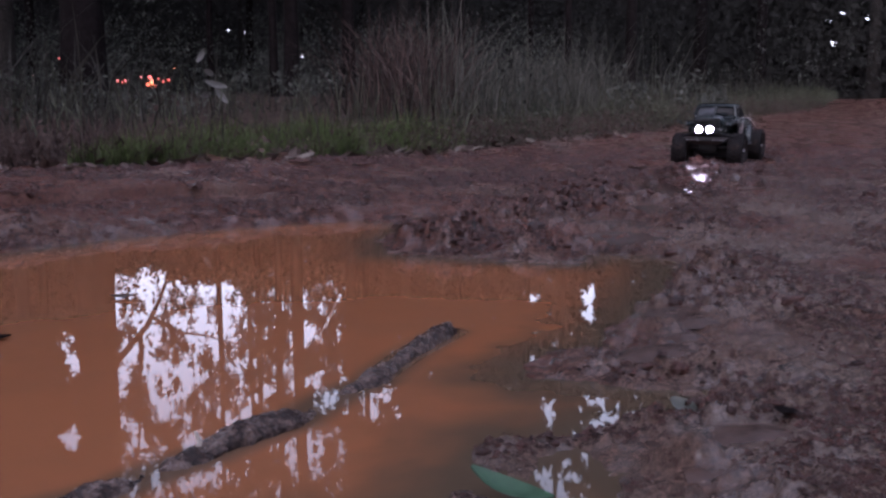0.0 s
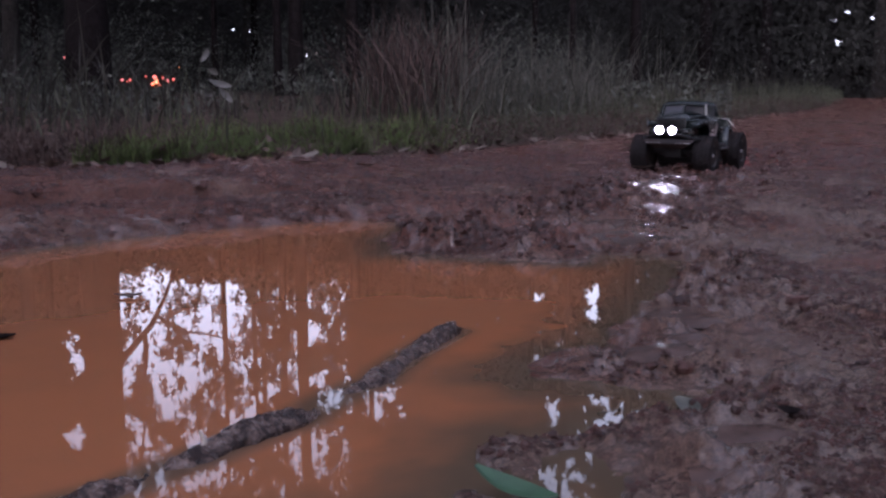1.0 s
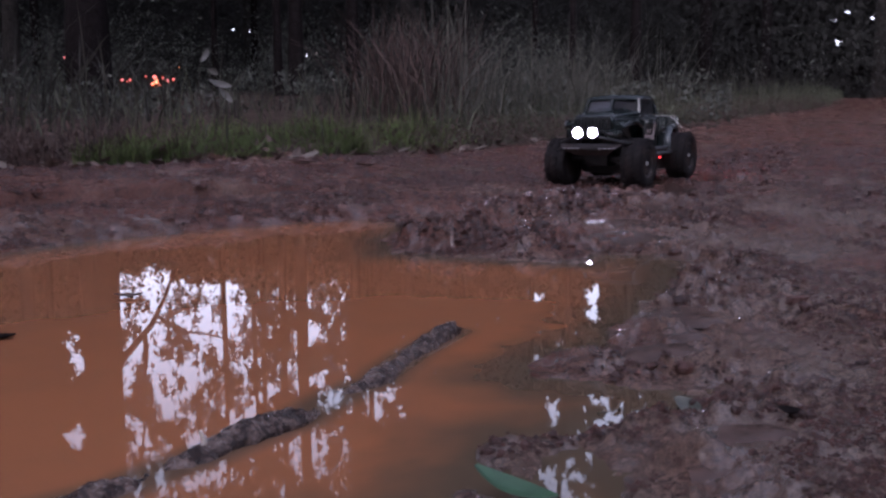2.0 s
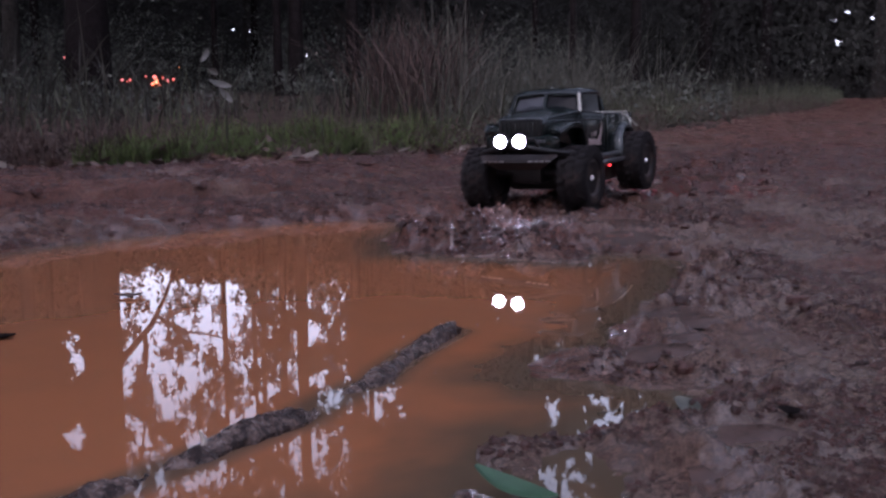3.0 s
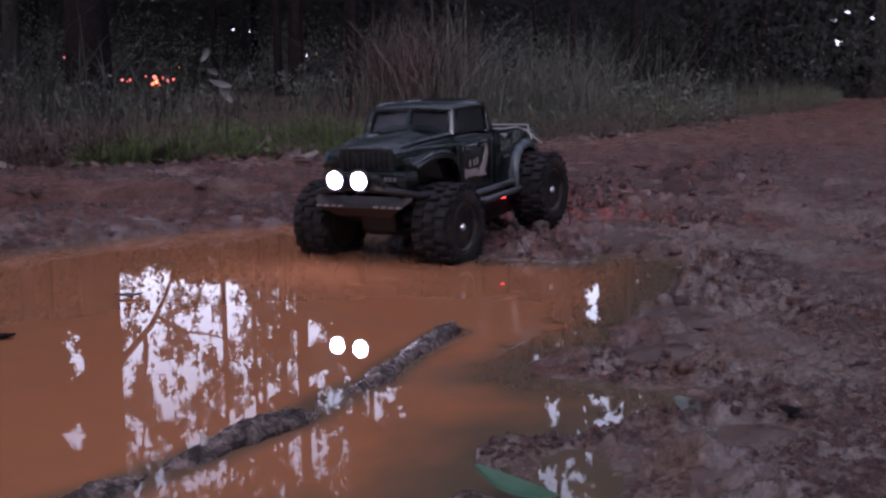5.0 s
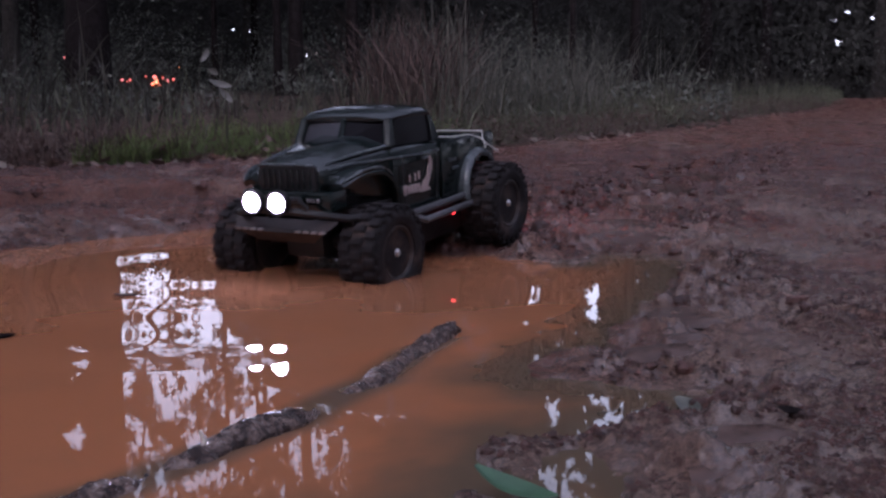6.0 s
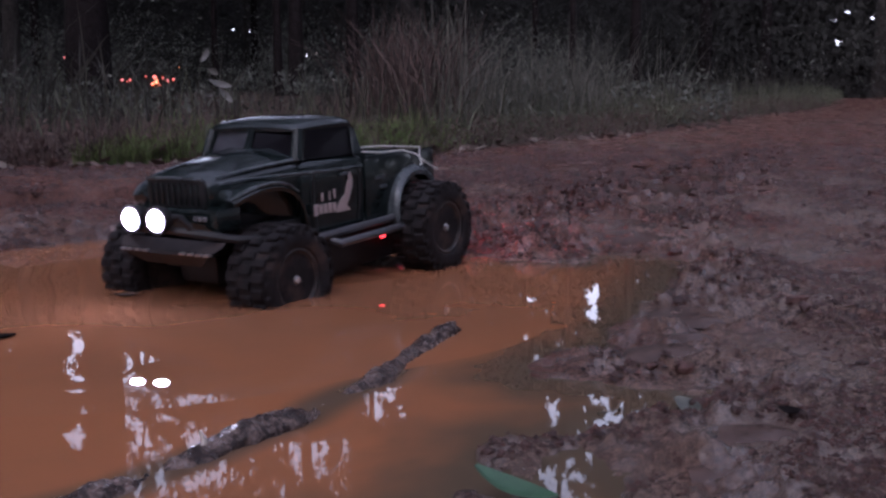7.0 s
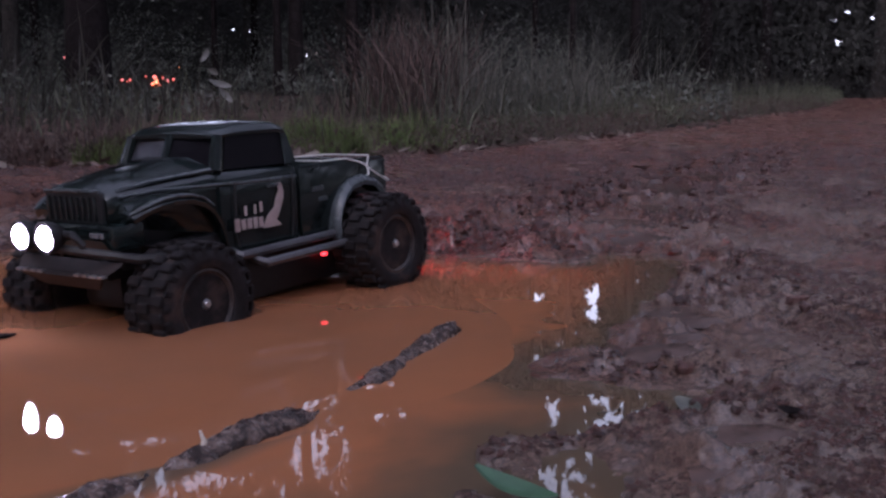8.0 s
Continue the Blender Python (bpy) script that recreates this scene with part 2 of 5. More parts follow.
# ---- the ground: one sheet of churned mud with the puddle's basin ----
SHORE = [(-2.1, 0.9), (-1.9, 1.25), (-1.2, 1.47), (-0.735, 1.634), (-0.60, 1.798), (-0.533, 1.924), (-0.443, 2.018), (-0.317, 2.10), (-0.176, 2.143), (-0.06, 2.06),
         (-0.10, 1.76), (-0.087, 1.621), (0.068, 1.548), (0.195, 1.502), (0.234, 1.59), (0.292, 1.608), (0.355, 1.559),
         (0.366, 1.475), (0.307, 1.309), (0.242, 1.176), (0.187, 1.053), (0.145, 0.976), (0.094, 0.92), (0.053, 0.865),
         (0.076, 0.838), (0.143, 0.832), (0.195, 0.81), (0.175, 0.755), (0.125, 0.712), (0.07, 0.69), (0.03, 0.672),
         (0.008, 0.62), (-0.01, 0.575), (-0.05, 0.50), (-0.4, 0.42), (-1.2, 0.35), (-1.9, 0.45)]
POOL = [(0.062, 0.668), (0.110, 0.666), (0.128, 0.61), (0.115, 0.53), (0.05, 0.53), (0.046, 0.60)]


def shore_distance(x, y, poly):
    """Metres to the outline; negative inside."""
    best = np.full(x.shape, 1e9)
    inside = np.zeros(x.shape, dtype=bool)
    for (ax, ay), (bx, by) in zip(poly, poly[1:] + poly[:1]):
        dx, dy = bx - ax, by - ay
        t = np.clip(((x - ax) * dx + (y - ay) * dy) / (dx * dx + dy * dy), 0, 1)
        best = np.minimum(best, np.hypot(x - ax - t * dx, y - ay - t * dy))
        cross = (ay > y) != (by > y)
        with np.errstate(divide="ignore", invalid="ignore"):
            inside ^= cross & (x < ax + (y - ay) * dx / (dy if dy else 1e-9))
    return np.where(inside, -best, best)


EDGE = [(-60, -22), (-6, 1.1), (-1.24, 2.72), (-0.85, 3.05), (-0.51, 3.4), (-0.24, 4.4), (0.93, 6.0), (4.2, 11.3), (6.6, 16.5), (9.5, 26), (60, 150)]
EDGE_X, EDGE_Y = [p[0] for p in EDGE], [p[1] for p in EDGE]


def verge(x, y):
    """Metres past the edge of the road into the grass; negative on the road."""
    return (y - np.interp(x, EDGE_X, EDGE_Y)) * 0.62


def rise(y):
    return 0.03 * (np.clip(y, 4.5, 17.5) - 4.5)


# the truck's line: seconds, place, yaw, pitch, roll
TRUCK = [(0.0, 1.183, 4.226, 0.014, 242.3, 0.0, -0.4), (0.5, 1.078, 3.974, 0.011, 243.0, -0.8, -0.5), (1.0, 0.894, 3.638, 0.016, 239.3, -0.9, -0.6), (1.5, 0.684, 3.274, 0.021, 238.2, -1.0, -0.2),
         (2.8, 0.328, 2.403, 0.037, 240.4, 1.7, 1.9), (3.0, 0.276, 2.291, 0.036, 240.8, 1.9, 1.9), (3.5, 0.147, 2.073, 0.027, 241.3, 1.5, 1.5), (4.0, 0.092, 1.913, 0.020, 241.8, 1.9, 1.5),
         (4.5, 0.043, 1.809, 0.014, 241.5, 3.0, 1.1), (5.8, -0.078, 1.616, -0.001, 240.2, 5.6, 0.4), (6.5, -0.147, 1.468, -0.009, 239.6, 5.3, 0.1),
         (7.0, -0.203, 1.408, -0.018, 237.7, 3.8, 0.5), (7.5, -0.244, 1.320, -0.022, 236.2, 3.6, 1.3), (8.0, -0.272, 1.272, -0.024, 235.6, 3.4, 1.3)]
SIZE = 0.955
WHEELS = [(0.172, 0.117), (0.172, -0.117), (-0.167, 0.130), (-0.167, -0.130)]


def wheel_line(wx, wy):
    pts = []
    wx, wy = wx * SIZE, wy * SIZE
    for t, x, y, z, yaw, pitch, roll in TRUCK:
        c, s = math.cos(radians(yaw)), math.sin(radians(yaw))
        pts.append((y + s * wx + c * wy, x + c * wx - s * wy, z - wx * math.sin(radians(pitch))))
    return np.array(sorted(pts))


LINES = [wheel_line(*w) for w in WHEELS]


def press(h, x, y):
    """Wheels press the mud down along their lines."""
    for L in LINES:
        d = np.abs(x - np.interp(y, L[:, 0], L[:, 1])) * 0.88
        m = step(d, 0.060, 0.034) * step(y, L[0, 0] - 0.05, L[0, 0]) * step(y, L[-1, 0] + 0.3, L[-1, 0])
        zc = np.interp(y, L[:, 0], L[:, 2]) + 0.0015 + 0.006 * vnoise(x * 60, y * 60, 5)
        h = np.where(h > zc, h * (1 - m) + zc * m, h)
    return h


HOLLOWS = [(0.31, 1.70, 0.075, 0.07), (0.34, 1.88, 0.08, 0.09), (0.26, 1.09, 0.05, 0.05), (0.245, 1.20, 0.05, 0.05), (0.60, 2.75, 0.10, 0.25), (0.78, 3.25, 0.14, 0.15), (0.20, 0.66, 0.05, 0.03), (0.20, 0.90, 0.04, 0.03), (0.135, 0.645, 0.05, 0.022), (0.255, 1.03, 0.05, 0.025), (0.235, 0.955, 0.03, 0.02), (0.30, 1.29, 0.05, 0.04), (0.14, 0.885, 0.03, 0.012), (0.16, 0.60, 0.03, 0.015), (0.45, 2.15, 0.08, 0.12)]


def hollow(x, y):
    """Shallow wet hollows in the mud, 0 to 1."""
    m = np.zeros_like(x)
    for cx_, cy_, rx, ry in HOLLOWS:
        m = np.maximum(m, np.exp(-((x - cx_) / rx) ** 2 - ((y - cy_) / ry) ** 2))
    return m


def ground_height(x, y):
    near = step(np.hypot(x, y - 1.5), 9.0, 3.0)
    sd = np.minimum(shore_distance(x, y, SHORE), shore_distance(x, y, POOL))
    sd = sd + near * (0.028 * fbm(x * 9, y * 9, 3, 1) + 0.030 * fbm(x * 32, y * 32, 3, 2))
    h = np.where(sd > 0, 0.015 * step(sd, -0.02, 0.16), -0.055 * step(-sd, -0.03, 0.16) * (1 - 0.62 * step(x - 0.13 * step(y, 0.84, 0.95), -0.02, 0.20))) + 0.0015
    out = step(sd, -0.01, 0.06)
    # churned wheel tracks along the truck's line, calmer ground beside them
    along = (x - 0.10) * 0.89 - (y - 1.9) * 0.45
    churn = 0.20 + 0.7 * np.exp(-(along / 0.23) ** 2) * step(y, 1.35, 1.6) + 0.65 * np.exp(-(sd / 0.085) ** 2) * step(y, 1.9, 1.5) * step(x, -0.1, 0.05) + 0.25 * step(fbm(x * 1.7, y * 1.7, 2, 6), 0.05, 0.3)
    clods = step(fbm(x * 34, y * 40, 3, 6), 0.05, 0.32) + 0.6 * step(fbm(x * 75, y * 80, 2, 0), 0.1, 0.4)
    churn = churn * (1 - 0.62 * step(hollow(x, y), 0.15, 0.7))
    lumps = np.abs(fbm(x * 13, y * 13, 4, 3)) * 2.0 - 0.45
    grain = 0.0032 * fbm(x * 105, y * 105, 2, 2) + 0.0026 * step(fbm(x * 60 + 3, y * 66, 2, 1), 0.12, 0.34)
    h = h + near * out * churn * (0.022 * lumps + 0.015 * fbm(x * 45, y * 45, 4, 4, 0.72) + 0.014 * clods) + near * out * grain
    for off in (-0.13, 0.13):
        h = h - near * out * 0.010 * np.exp(-((along - off) / 0.045) ** 2) * step(y, 1.5, 2.2)
    # low step of the far bank
    far = step(y - 1.62 - np.clip(x + 0.735, -9, 0.6) * 0.75, 0.03, 0.14) * step(x, 0.0, -0.25)
    h = h + 0.018 * far + near * far * 0.022 * np.abs(fbm(x * 3, y * 7, 3, 5))
    ledge = y - 2.03 - (x + 0.9) * 0.55 + 0.10 * fbm(x * 4, y * 0 + 2.5, 3, 3)
    h = h + (0.028 * step(ledge, 0.0, 0.016) - 0.014 * np.exp(-((ledge + 0.014) / 0.016) ** 2)) * step(x, -0.25, -0.5) * step(y, 6, 3)
    h = press(h, x, y)
    h = h + rise(y) + 0.02 * fbm(x * 0.8, y * 0.8, 2, 6) * step(np.hypot(x, y), 3, 6)
    v = verge(x, y)
    h = h + 0.07 * step(v, 0.0, 0.5) + 0.10 * step(v, 0.2, 3.0) * fbm(x * 0.9, y * 0.9, 3, 2)
    return h


def steps(lo, hi, a, b, fine, growth):
    """Grid lines: fine between a and b, widening outwards."""
    mid = list(np.arange(a, b, fine))
    left, right, d = [], [], fine
    p = a
    while p > lo:
        d *= growth
        p -= d
        left.append(p)
    p, d = mid[-1], fine
    while p < hi:
        d *= growth
        p += d
        right.append(p)
    return np.array(left[::-1] + mid + right)


GX = np.unique(np.concatenate([steps(-350, 350, -0.75, 0.75, 0.0055, 1.04), np.arange(0.0, 0.45, 0.0055) + 0.0027]))
GY = np.concatenate([steps(-350, 0.5, 0.5, 0.506, 0.006, 1.09)[:-3], np.arange(0.5, 1.2, 0.0036), np.arange(1.2, 2.3, 0.0065), steps(2.2, 400, 2.3, 2.31, 0.008, 1.025)[1:]])
GY = np.unique(GY)
gx, gy = np.meshgrid(GX, GY)
gz = ground_height(gx, gy)
nx, ny = len(GX), len(GY)
me = bpy.data.meshes.new("ground")
me.vertices.add(nx * ny)
me.vertices.foreach_set("co", np.stack([gx, gy, gz], -1).astype(np.float32).ravel())
idx = np.arange(nx * ny).reshape(ny, nx)
fq = np.stack([idx[:-1, :-1], idx[:-1, 1:], idx[1:, 1:], idx[1:, :-1]], -1).reshape(-1, 4)
me.loops.add(fq.size)
me.loops.foreach_set("vertex_index", fq.astype(np.int32).ravel())
me.polygons.add(len(fq))
me.polygons.foreach_set("loop_start", np.arange(0, fq.size, 4, dtype=np.int32))
cx, cy = gx.ravel()[fq].mean(1), gy.ravel()[fq].mean(1)
wild = (verge(cx, cy) + 0.25 * fbm(cx * 3, cy * 3, 3, 1) > 0.05) | (np.hypot(cx, cy) > 60) | (cy < -4) & (np.abs(cx) > 3)
me.polygons.foreach_set("material_index", wild.astype(np.int32))
me.polygons.foreach_set("use_smooth", np.ones(len(fq), dtype=bool))
me.update(calc_edges=True)


def turned_mud(x, y):
    """Where wheels have lately turned the mud over, 0 to 1."""
    along = (x - 0.10) * 0.89 - (y - 1.9) * 0.45
    n = fbm(x * 5, y * 5, 4, 5)
    strip = np.exp(-((along + 0.05) / 0.30) ** 2) * step(y, 1.35, 1.7)
    bank = step(along, 0.0, -0.35) * step(y, 1.5, 1.9)
    far = step(y, 2.6, 4.0) * 0.75
    spit = np.exp(-(((x - 0.13) / 0.14) ** 2 + ((y - 0.90) / 0.10) ** 2)) * 0.8
    return np.clip(np.maximum.reduce([strip, bank, far, spit]) * (0.85 + 1.3 * n) + 0.8 * step(n, 0.16, 0.42), 0, 1)


me.attributes.new("fresh", "FLOAT", "POINT").data.foreach_set("value", turned_mud(gx, gy).ravel().astype(np.float32))
sd_all = np.minimum(shore_distance(gx, gy, SHORE), shore_distance(gx, gy, POOL))
damp_all = np.maximum(np.exp(-(np.clip(sd_all, 0, 9) / 0.16) ** 2), 0.9 * np.exp(-(((gx - 0.16) * 0.89 - (gy - 1.9) * 0.45) / 0.22) ** 2) * step(gy, 1.4, 1.6)) * step(gy, 6.0, 3.5)
me.attributes.new("wet", "FLOAT", "POINT").data.foreach_set("value", damp_all.ravel().astype(np.float32))
me.materials.append(MUD)
me.materials.append(LITTER)
tagged(new("ground", me), "red-brown wet mud road with wheel ruts and litter", "ground", kind="structure")

# the line of the sunken branch
LOG_LINE = [(-0.30, 0.50, -0.012), (-0.235, 0.563, -0.008), (-0.207, 0.588, -0.005), (-0.187, 0.620, -0.015), (-0.166, 0.650, -0.005), (-0.137, 0.698, -0.0015), (-0.110, 0.733, -0.002), (-0.100, 0.765, -0.0125), (-0.080, 0.808, -0.0115),
            (-0.056, 0.845, -0.005), (-0.048, 0.880, -0.0075), (-0.030, 0.938, -0.004), (-0.008, 0.992, -0.001), (0.009, 1.036, 0.0015)]
LOG_RAD = [0.012, 0.0125, 0.013, 0.012, 0.013, 0.0138, 0.0125, 0.010, 0.012, 0.014, 0.0125, 0.012, 0.0115, 0.0115]


def log_distance(x, y):
    best = np.full(x.shape, 9.0)
    for (ax, ay, az_), (bx, by, bz_) in zip(LOG_LINE, LOG_LINE[1:]):
        t = np.clip(((x - ax) * (bx - ax) + (y - ay) * (by - ay)) / ((bx - ax) ** 2 + (by - ay) ** 2), 0, 1)
        best = np.minimum(best, np.hypot(x - ax - t * (bx - ax), y - ay - t * (by - ay)))
    return best


# muddy water fills the basin
def water_sheet(name, x0, x1, y0, y1, n, m, shape=None):
    xs, ys = np.meshgrid(np.linspace(x0, x1, n), np.linspace(y0, y1, m))
    zs = np.zeros_like(xs) if shape is None else shape(xs, ys)
    k = np.arange(n * m).reshape(m, n)
    f = np.stack([k[:-1, :-1], k[:-1, 1:], k[1:, 1:], k[1:, :-1]], -1).reshape(-1, 4)
    sheet = bpy.data.meshes.new(name)
    sheet.from_pydata(np.stack([xs, ys, zs], -1).reshape(-1, 3).tolist(), [], f.tolist())
    sheet.polygons.foreach_set("use_smooth", [True] * len(f))
    sheet.attributes.new("depth", "FLOAT", "POINT").data.foreach_set("value", (step(-ground_height(xs, ys), -0.004, 0.045) * (0.15 + 0.85 * step(log_distance(xs, ys), 0.010, 0.034))).ravel().astype(np.float32))
    sheet.materials.append(WATER)
    return new(name, sheet)


def perched_pools():
    """Films of water that stand in the ruts above the puddle's level."""
    xs, ys = np.meshgrid(np.arange(-0.35, 1.9, 0.012), np.arange(0.55, 4.6, 0.012))
    sd = np.minimum(shore_distance(xs, ys, SHORE), shore_distance(xs, ys, POOL))
    wet = step(hollow(xs, ys), 0.1, 0.7)
    zs = 0.0015 + 0.015 * step(sd, -0.02, 0.16) - 0.0065 + 0.0120 * wet
    ok = (sd > 0.02) & (wet > 0.02)
    m, n = xs.shape
    k = np.arange(m * n).reshape(m, n)
    f = np.stack([k[:-1, :-1], k[:-1, 1:], k[1:, 1:], k[1:, :-1]], -1).reshape(-1, 4)
    f = f[ok[:-1, :-1].ravel()]
    used, inv = np.unique(f, return_inverse=True)
    ob = soup("wet_film", np.stack([xs, ys, zs], -1).reshape(-1, 3)[used].tolist(), inv.reshape(-1, 4).tolist(), WET)
    ob.data.polygons.foreach_set("use_smooth", [True] * len(f))
    return ob


tagged(perched_pools(), "shiny films of water in the mud ruts", "water", kind="stuff")
tagged(water_sheet("water", -2.5, 0.6, 0.15, 2.35, 430, 300), "still orange muddy puddle water mirroring trees", "water", kind="structure")


def on_ground(x, y):
    return float(ground_height(np.array([x]), np.array([y]))[0])


# ---- grass ----
def blades(name, xy, length, width, lean, material, seed=1):
    """Bent, tapering blades, three quads each, rooted at xy."""
    r = np.random.default_rng(seed)
    n = len(xy)
    z = ground_height(xy[:, 0], xy[:, 1]) - 0.01
    ang, bend = r.uniform(0, math.tau, n), np.abs(r.normal(0, lean, n)) + 0.05
    face = r.uniform(0, math.tau, n)
    L, W = length * r.uniform(0.55, 1.25, n), width * r.uniform(0.6, 1.4, n)
    out = []
    prev = None
    for k, (t, w) in enumerate(((0, 1.0), (0.35, 0.9), (0.7, 0.6), (1.0, 0.08))):
        off = bend * t ** 2
        c = np.stack([xy[:, 0] + np.cos(ang) * off * L, xy[:, 1] + np.sin(ang) * off * L, z + L * t * (1 - 0.35 * np.minimum(bend, 1.4) * t)], -1)
        s = np.stack([np.cos(face) * W * w / 2, np.sin(face) * W * w / 2, np.zeros(n)], -1)
        if prev is not None:
            out.append(np.stack([prev[0] - prev[1], prev[0] + prev[1], c + s, c - s], 1))
        prev = (c, s)
    V = np.stack(out, 1).reshape(-1, 4, 3)
    # share the rings of one blade, so that it is one island
    me = bpy.data.meshes.new(name)
    ring = np.stack([V.reshape(n, 3, 4, 3)[:, 0, 0], V.reshape(n, 3, 4, 3)[:, 0, 1]] + sum([[V.reshape(n, 3, 4, 3)[:, k, 3], V.reshape(n, 3, 4, 3)[:, k, 2]] for k in range(3)], []), 1)
    me.vertices.add(8 * n)
    me.vertices.foreach_set("co", ring.astype(np.float32).ravel())
    f = np.array([[0, 1, 3, 2], [2, 3, 5, 4], [4, 5, 7, 6]])
    F = (np.arange(n)[:, None, None] * 8 + f).reshape(-1, 4)
    me.loops.add(F.size)
    me.loops.foreach_set("vertex_index", F.astype(np.int32).ravel())
    me.polygons.add(len(F))
    me.polygons.foreach_set("loop_start", np.arange(0, F.size, 4, dtype=np.int32))
    me.update(calc_edges=True)
    me.materials.append(material)
    return new(name, me)


def scatter(n, x0, x1, y0, y1, keep, seed):
    r = np.random.default_rng(seed)
    x, y = r.uniform(x0, x1, n), r.uniform(y0, y1, n)
    p = keep(x, y)
    ok = r.random(n) < p
    return np.stack([x[ok], y[ok]], -1)


clump = lambda x, y, s=2.2: np.clip(0.5 + 1.5 * fbm(x * s, y * s, 3, 4), 0, 1)
def verge_strip(n, x0, x1, deep, seed):
    """Roots in a strip along the edge of the road, densest in tufts."""
    r = np.random.default_rng(seed)
    x, v = r.uniform(x0, x1, n), deep * r.random(n) ** 1.3
    y = np.interp(x, EDGE_X, EDGE_Y) + 0.06 + v / 0.62 + 0.08 * fbm(x * 5, x * 0 + 1, 3, 2)
    ok = r.random(n) < clump(x, y, 4) * np.clip(1.15 - v / deep, 0, 1)
    return np.stack([x[ok], y[ok]], -1)


P = verge_strip(19000, -1.08, 0.22, 0.62, 11)
P = P[np.random.default_rng(2).random(len(P)) < step(P[:, 0], 0.22, -0.35)]
tagged(blades("green_grass", P, 0.06 + 0.07 * clump(P[:, 0], P[:, 1], 3), 0.0035, 0.6, GREEN, 3), "short fresh green grass along the road edge", "grass", kind="stuff")
P = verge_strip(22000, -2.6, 5.0, 0.7, 19)
tagged(blades("brown_grass", P, 0.05 + 0.10 * clump(P[:, 0], P[:, 1], 2), 0.004, 0.9, RUST, 21), "flattened brown dead grass on the verge", "grass", kind="stuff")
P = scatter(75000, -5, 11, 2.0, 20, lambda x, y: clump(x, y, 2.5) ** 1.5 * step(verge(x, y), 0.08, 0.45) * step(verge(x, y), 3.2, 1.0) * 0.45, 12)
tagged(blades("olive_grass", P, 0.30, 0.006, 0.6, shader("olive_grass", (0.060, 0.062, 0.038), 0.7, vary=0.3, scale=3, island=True, translucent=0.25), 4), "knee-high olive grass in ragged tufts", "grass", kind="stuff")
P = scatter(17000, -0.2, 3.2, 5.0, 11, lambda x, y: clump(x, y, 1.6) ** 2 * step(verge(x, y), 0.35, 0.9) * step(verge(x, y), 3.2, 1.6) * step(x / y, -0.015, 0.012) * (0.25 + 0.75 * step(x / y, 0.19, 0.10)), 13)
tagged(blades("dry_grass", P, 0.28 + 0.62 * clump(P[:, 0], P[:, 1], 1.3), 0.0075, 0.6, DRY, 5), "tall dry grey reed grass behind the verge", "grass", kind="stuff")
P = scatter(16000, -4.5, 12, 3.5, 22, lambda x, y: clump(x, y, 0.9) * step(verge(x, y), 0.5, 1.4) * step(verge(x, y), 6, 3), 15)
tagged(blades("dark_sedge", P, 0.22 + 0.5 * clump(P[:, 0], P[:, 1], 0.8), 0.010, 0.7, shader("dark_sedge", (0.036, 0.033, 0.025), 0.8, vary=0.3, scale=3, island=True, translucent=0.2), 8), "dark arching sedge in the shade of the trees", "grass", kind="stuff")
P = scatter(620, -4, 12, 4, 20, lambda x, y: clump(x, y, 1.5) * step(verge(x, y), 0.4, 0.8) * step(verge(x, y), 4, 2), 14)
tagged(blades("tall_stalks", P, 0.75, 0.006, 0.4, DRY, 6), "single tall straw-coloured grass stalks", "grass", kind="stuff")


# ---- leaves, trees ----
def leaf_quads(c, size, r, droop=0.5):
    """Long pointed leaves at the centres c, as rhombs."""
    n = len(c)
    d = r.normal(0, 1, (n, 3))
    d[:, 2] -= droop
    d /= np.linalg.norm(d, axis=1, keepdims=True)
    s = np.cross(d, r.normal(0, 1, (n, 3)))
    s /= np.linalg.norm(s, axis=1, keepdims=True) + 1e-9
    L = (size * r.uniform(0.6, 1.3, n))[:, None]
    return np.stack([c - d * L / 2, c + s * L * 0.2, c + d * L / 2, c - s * L * 0.2], 1)


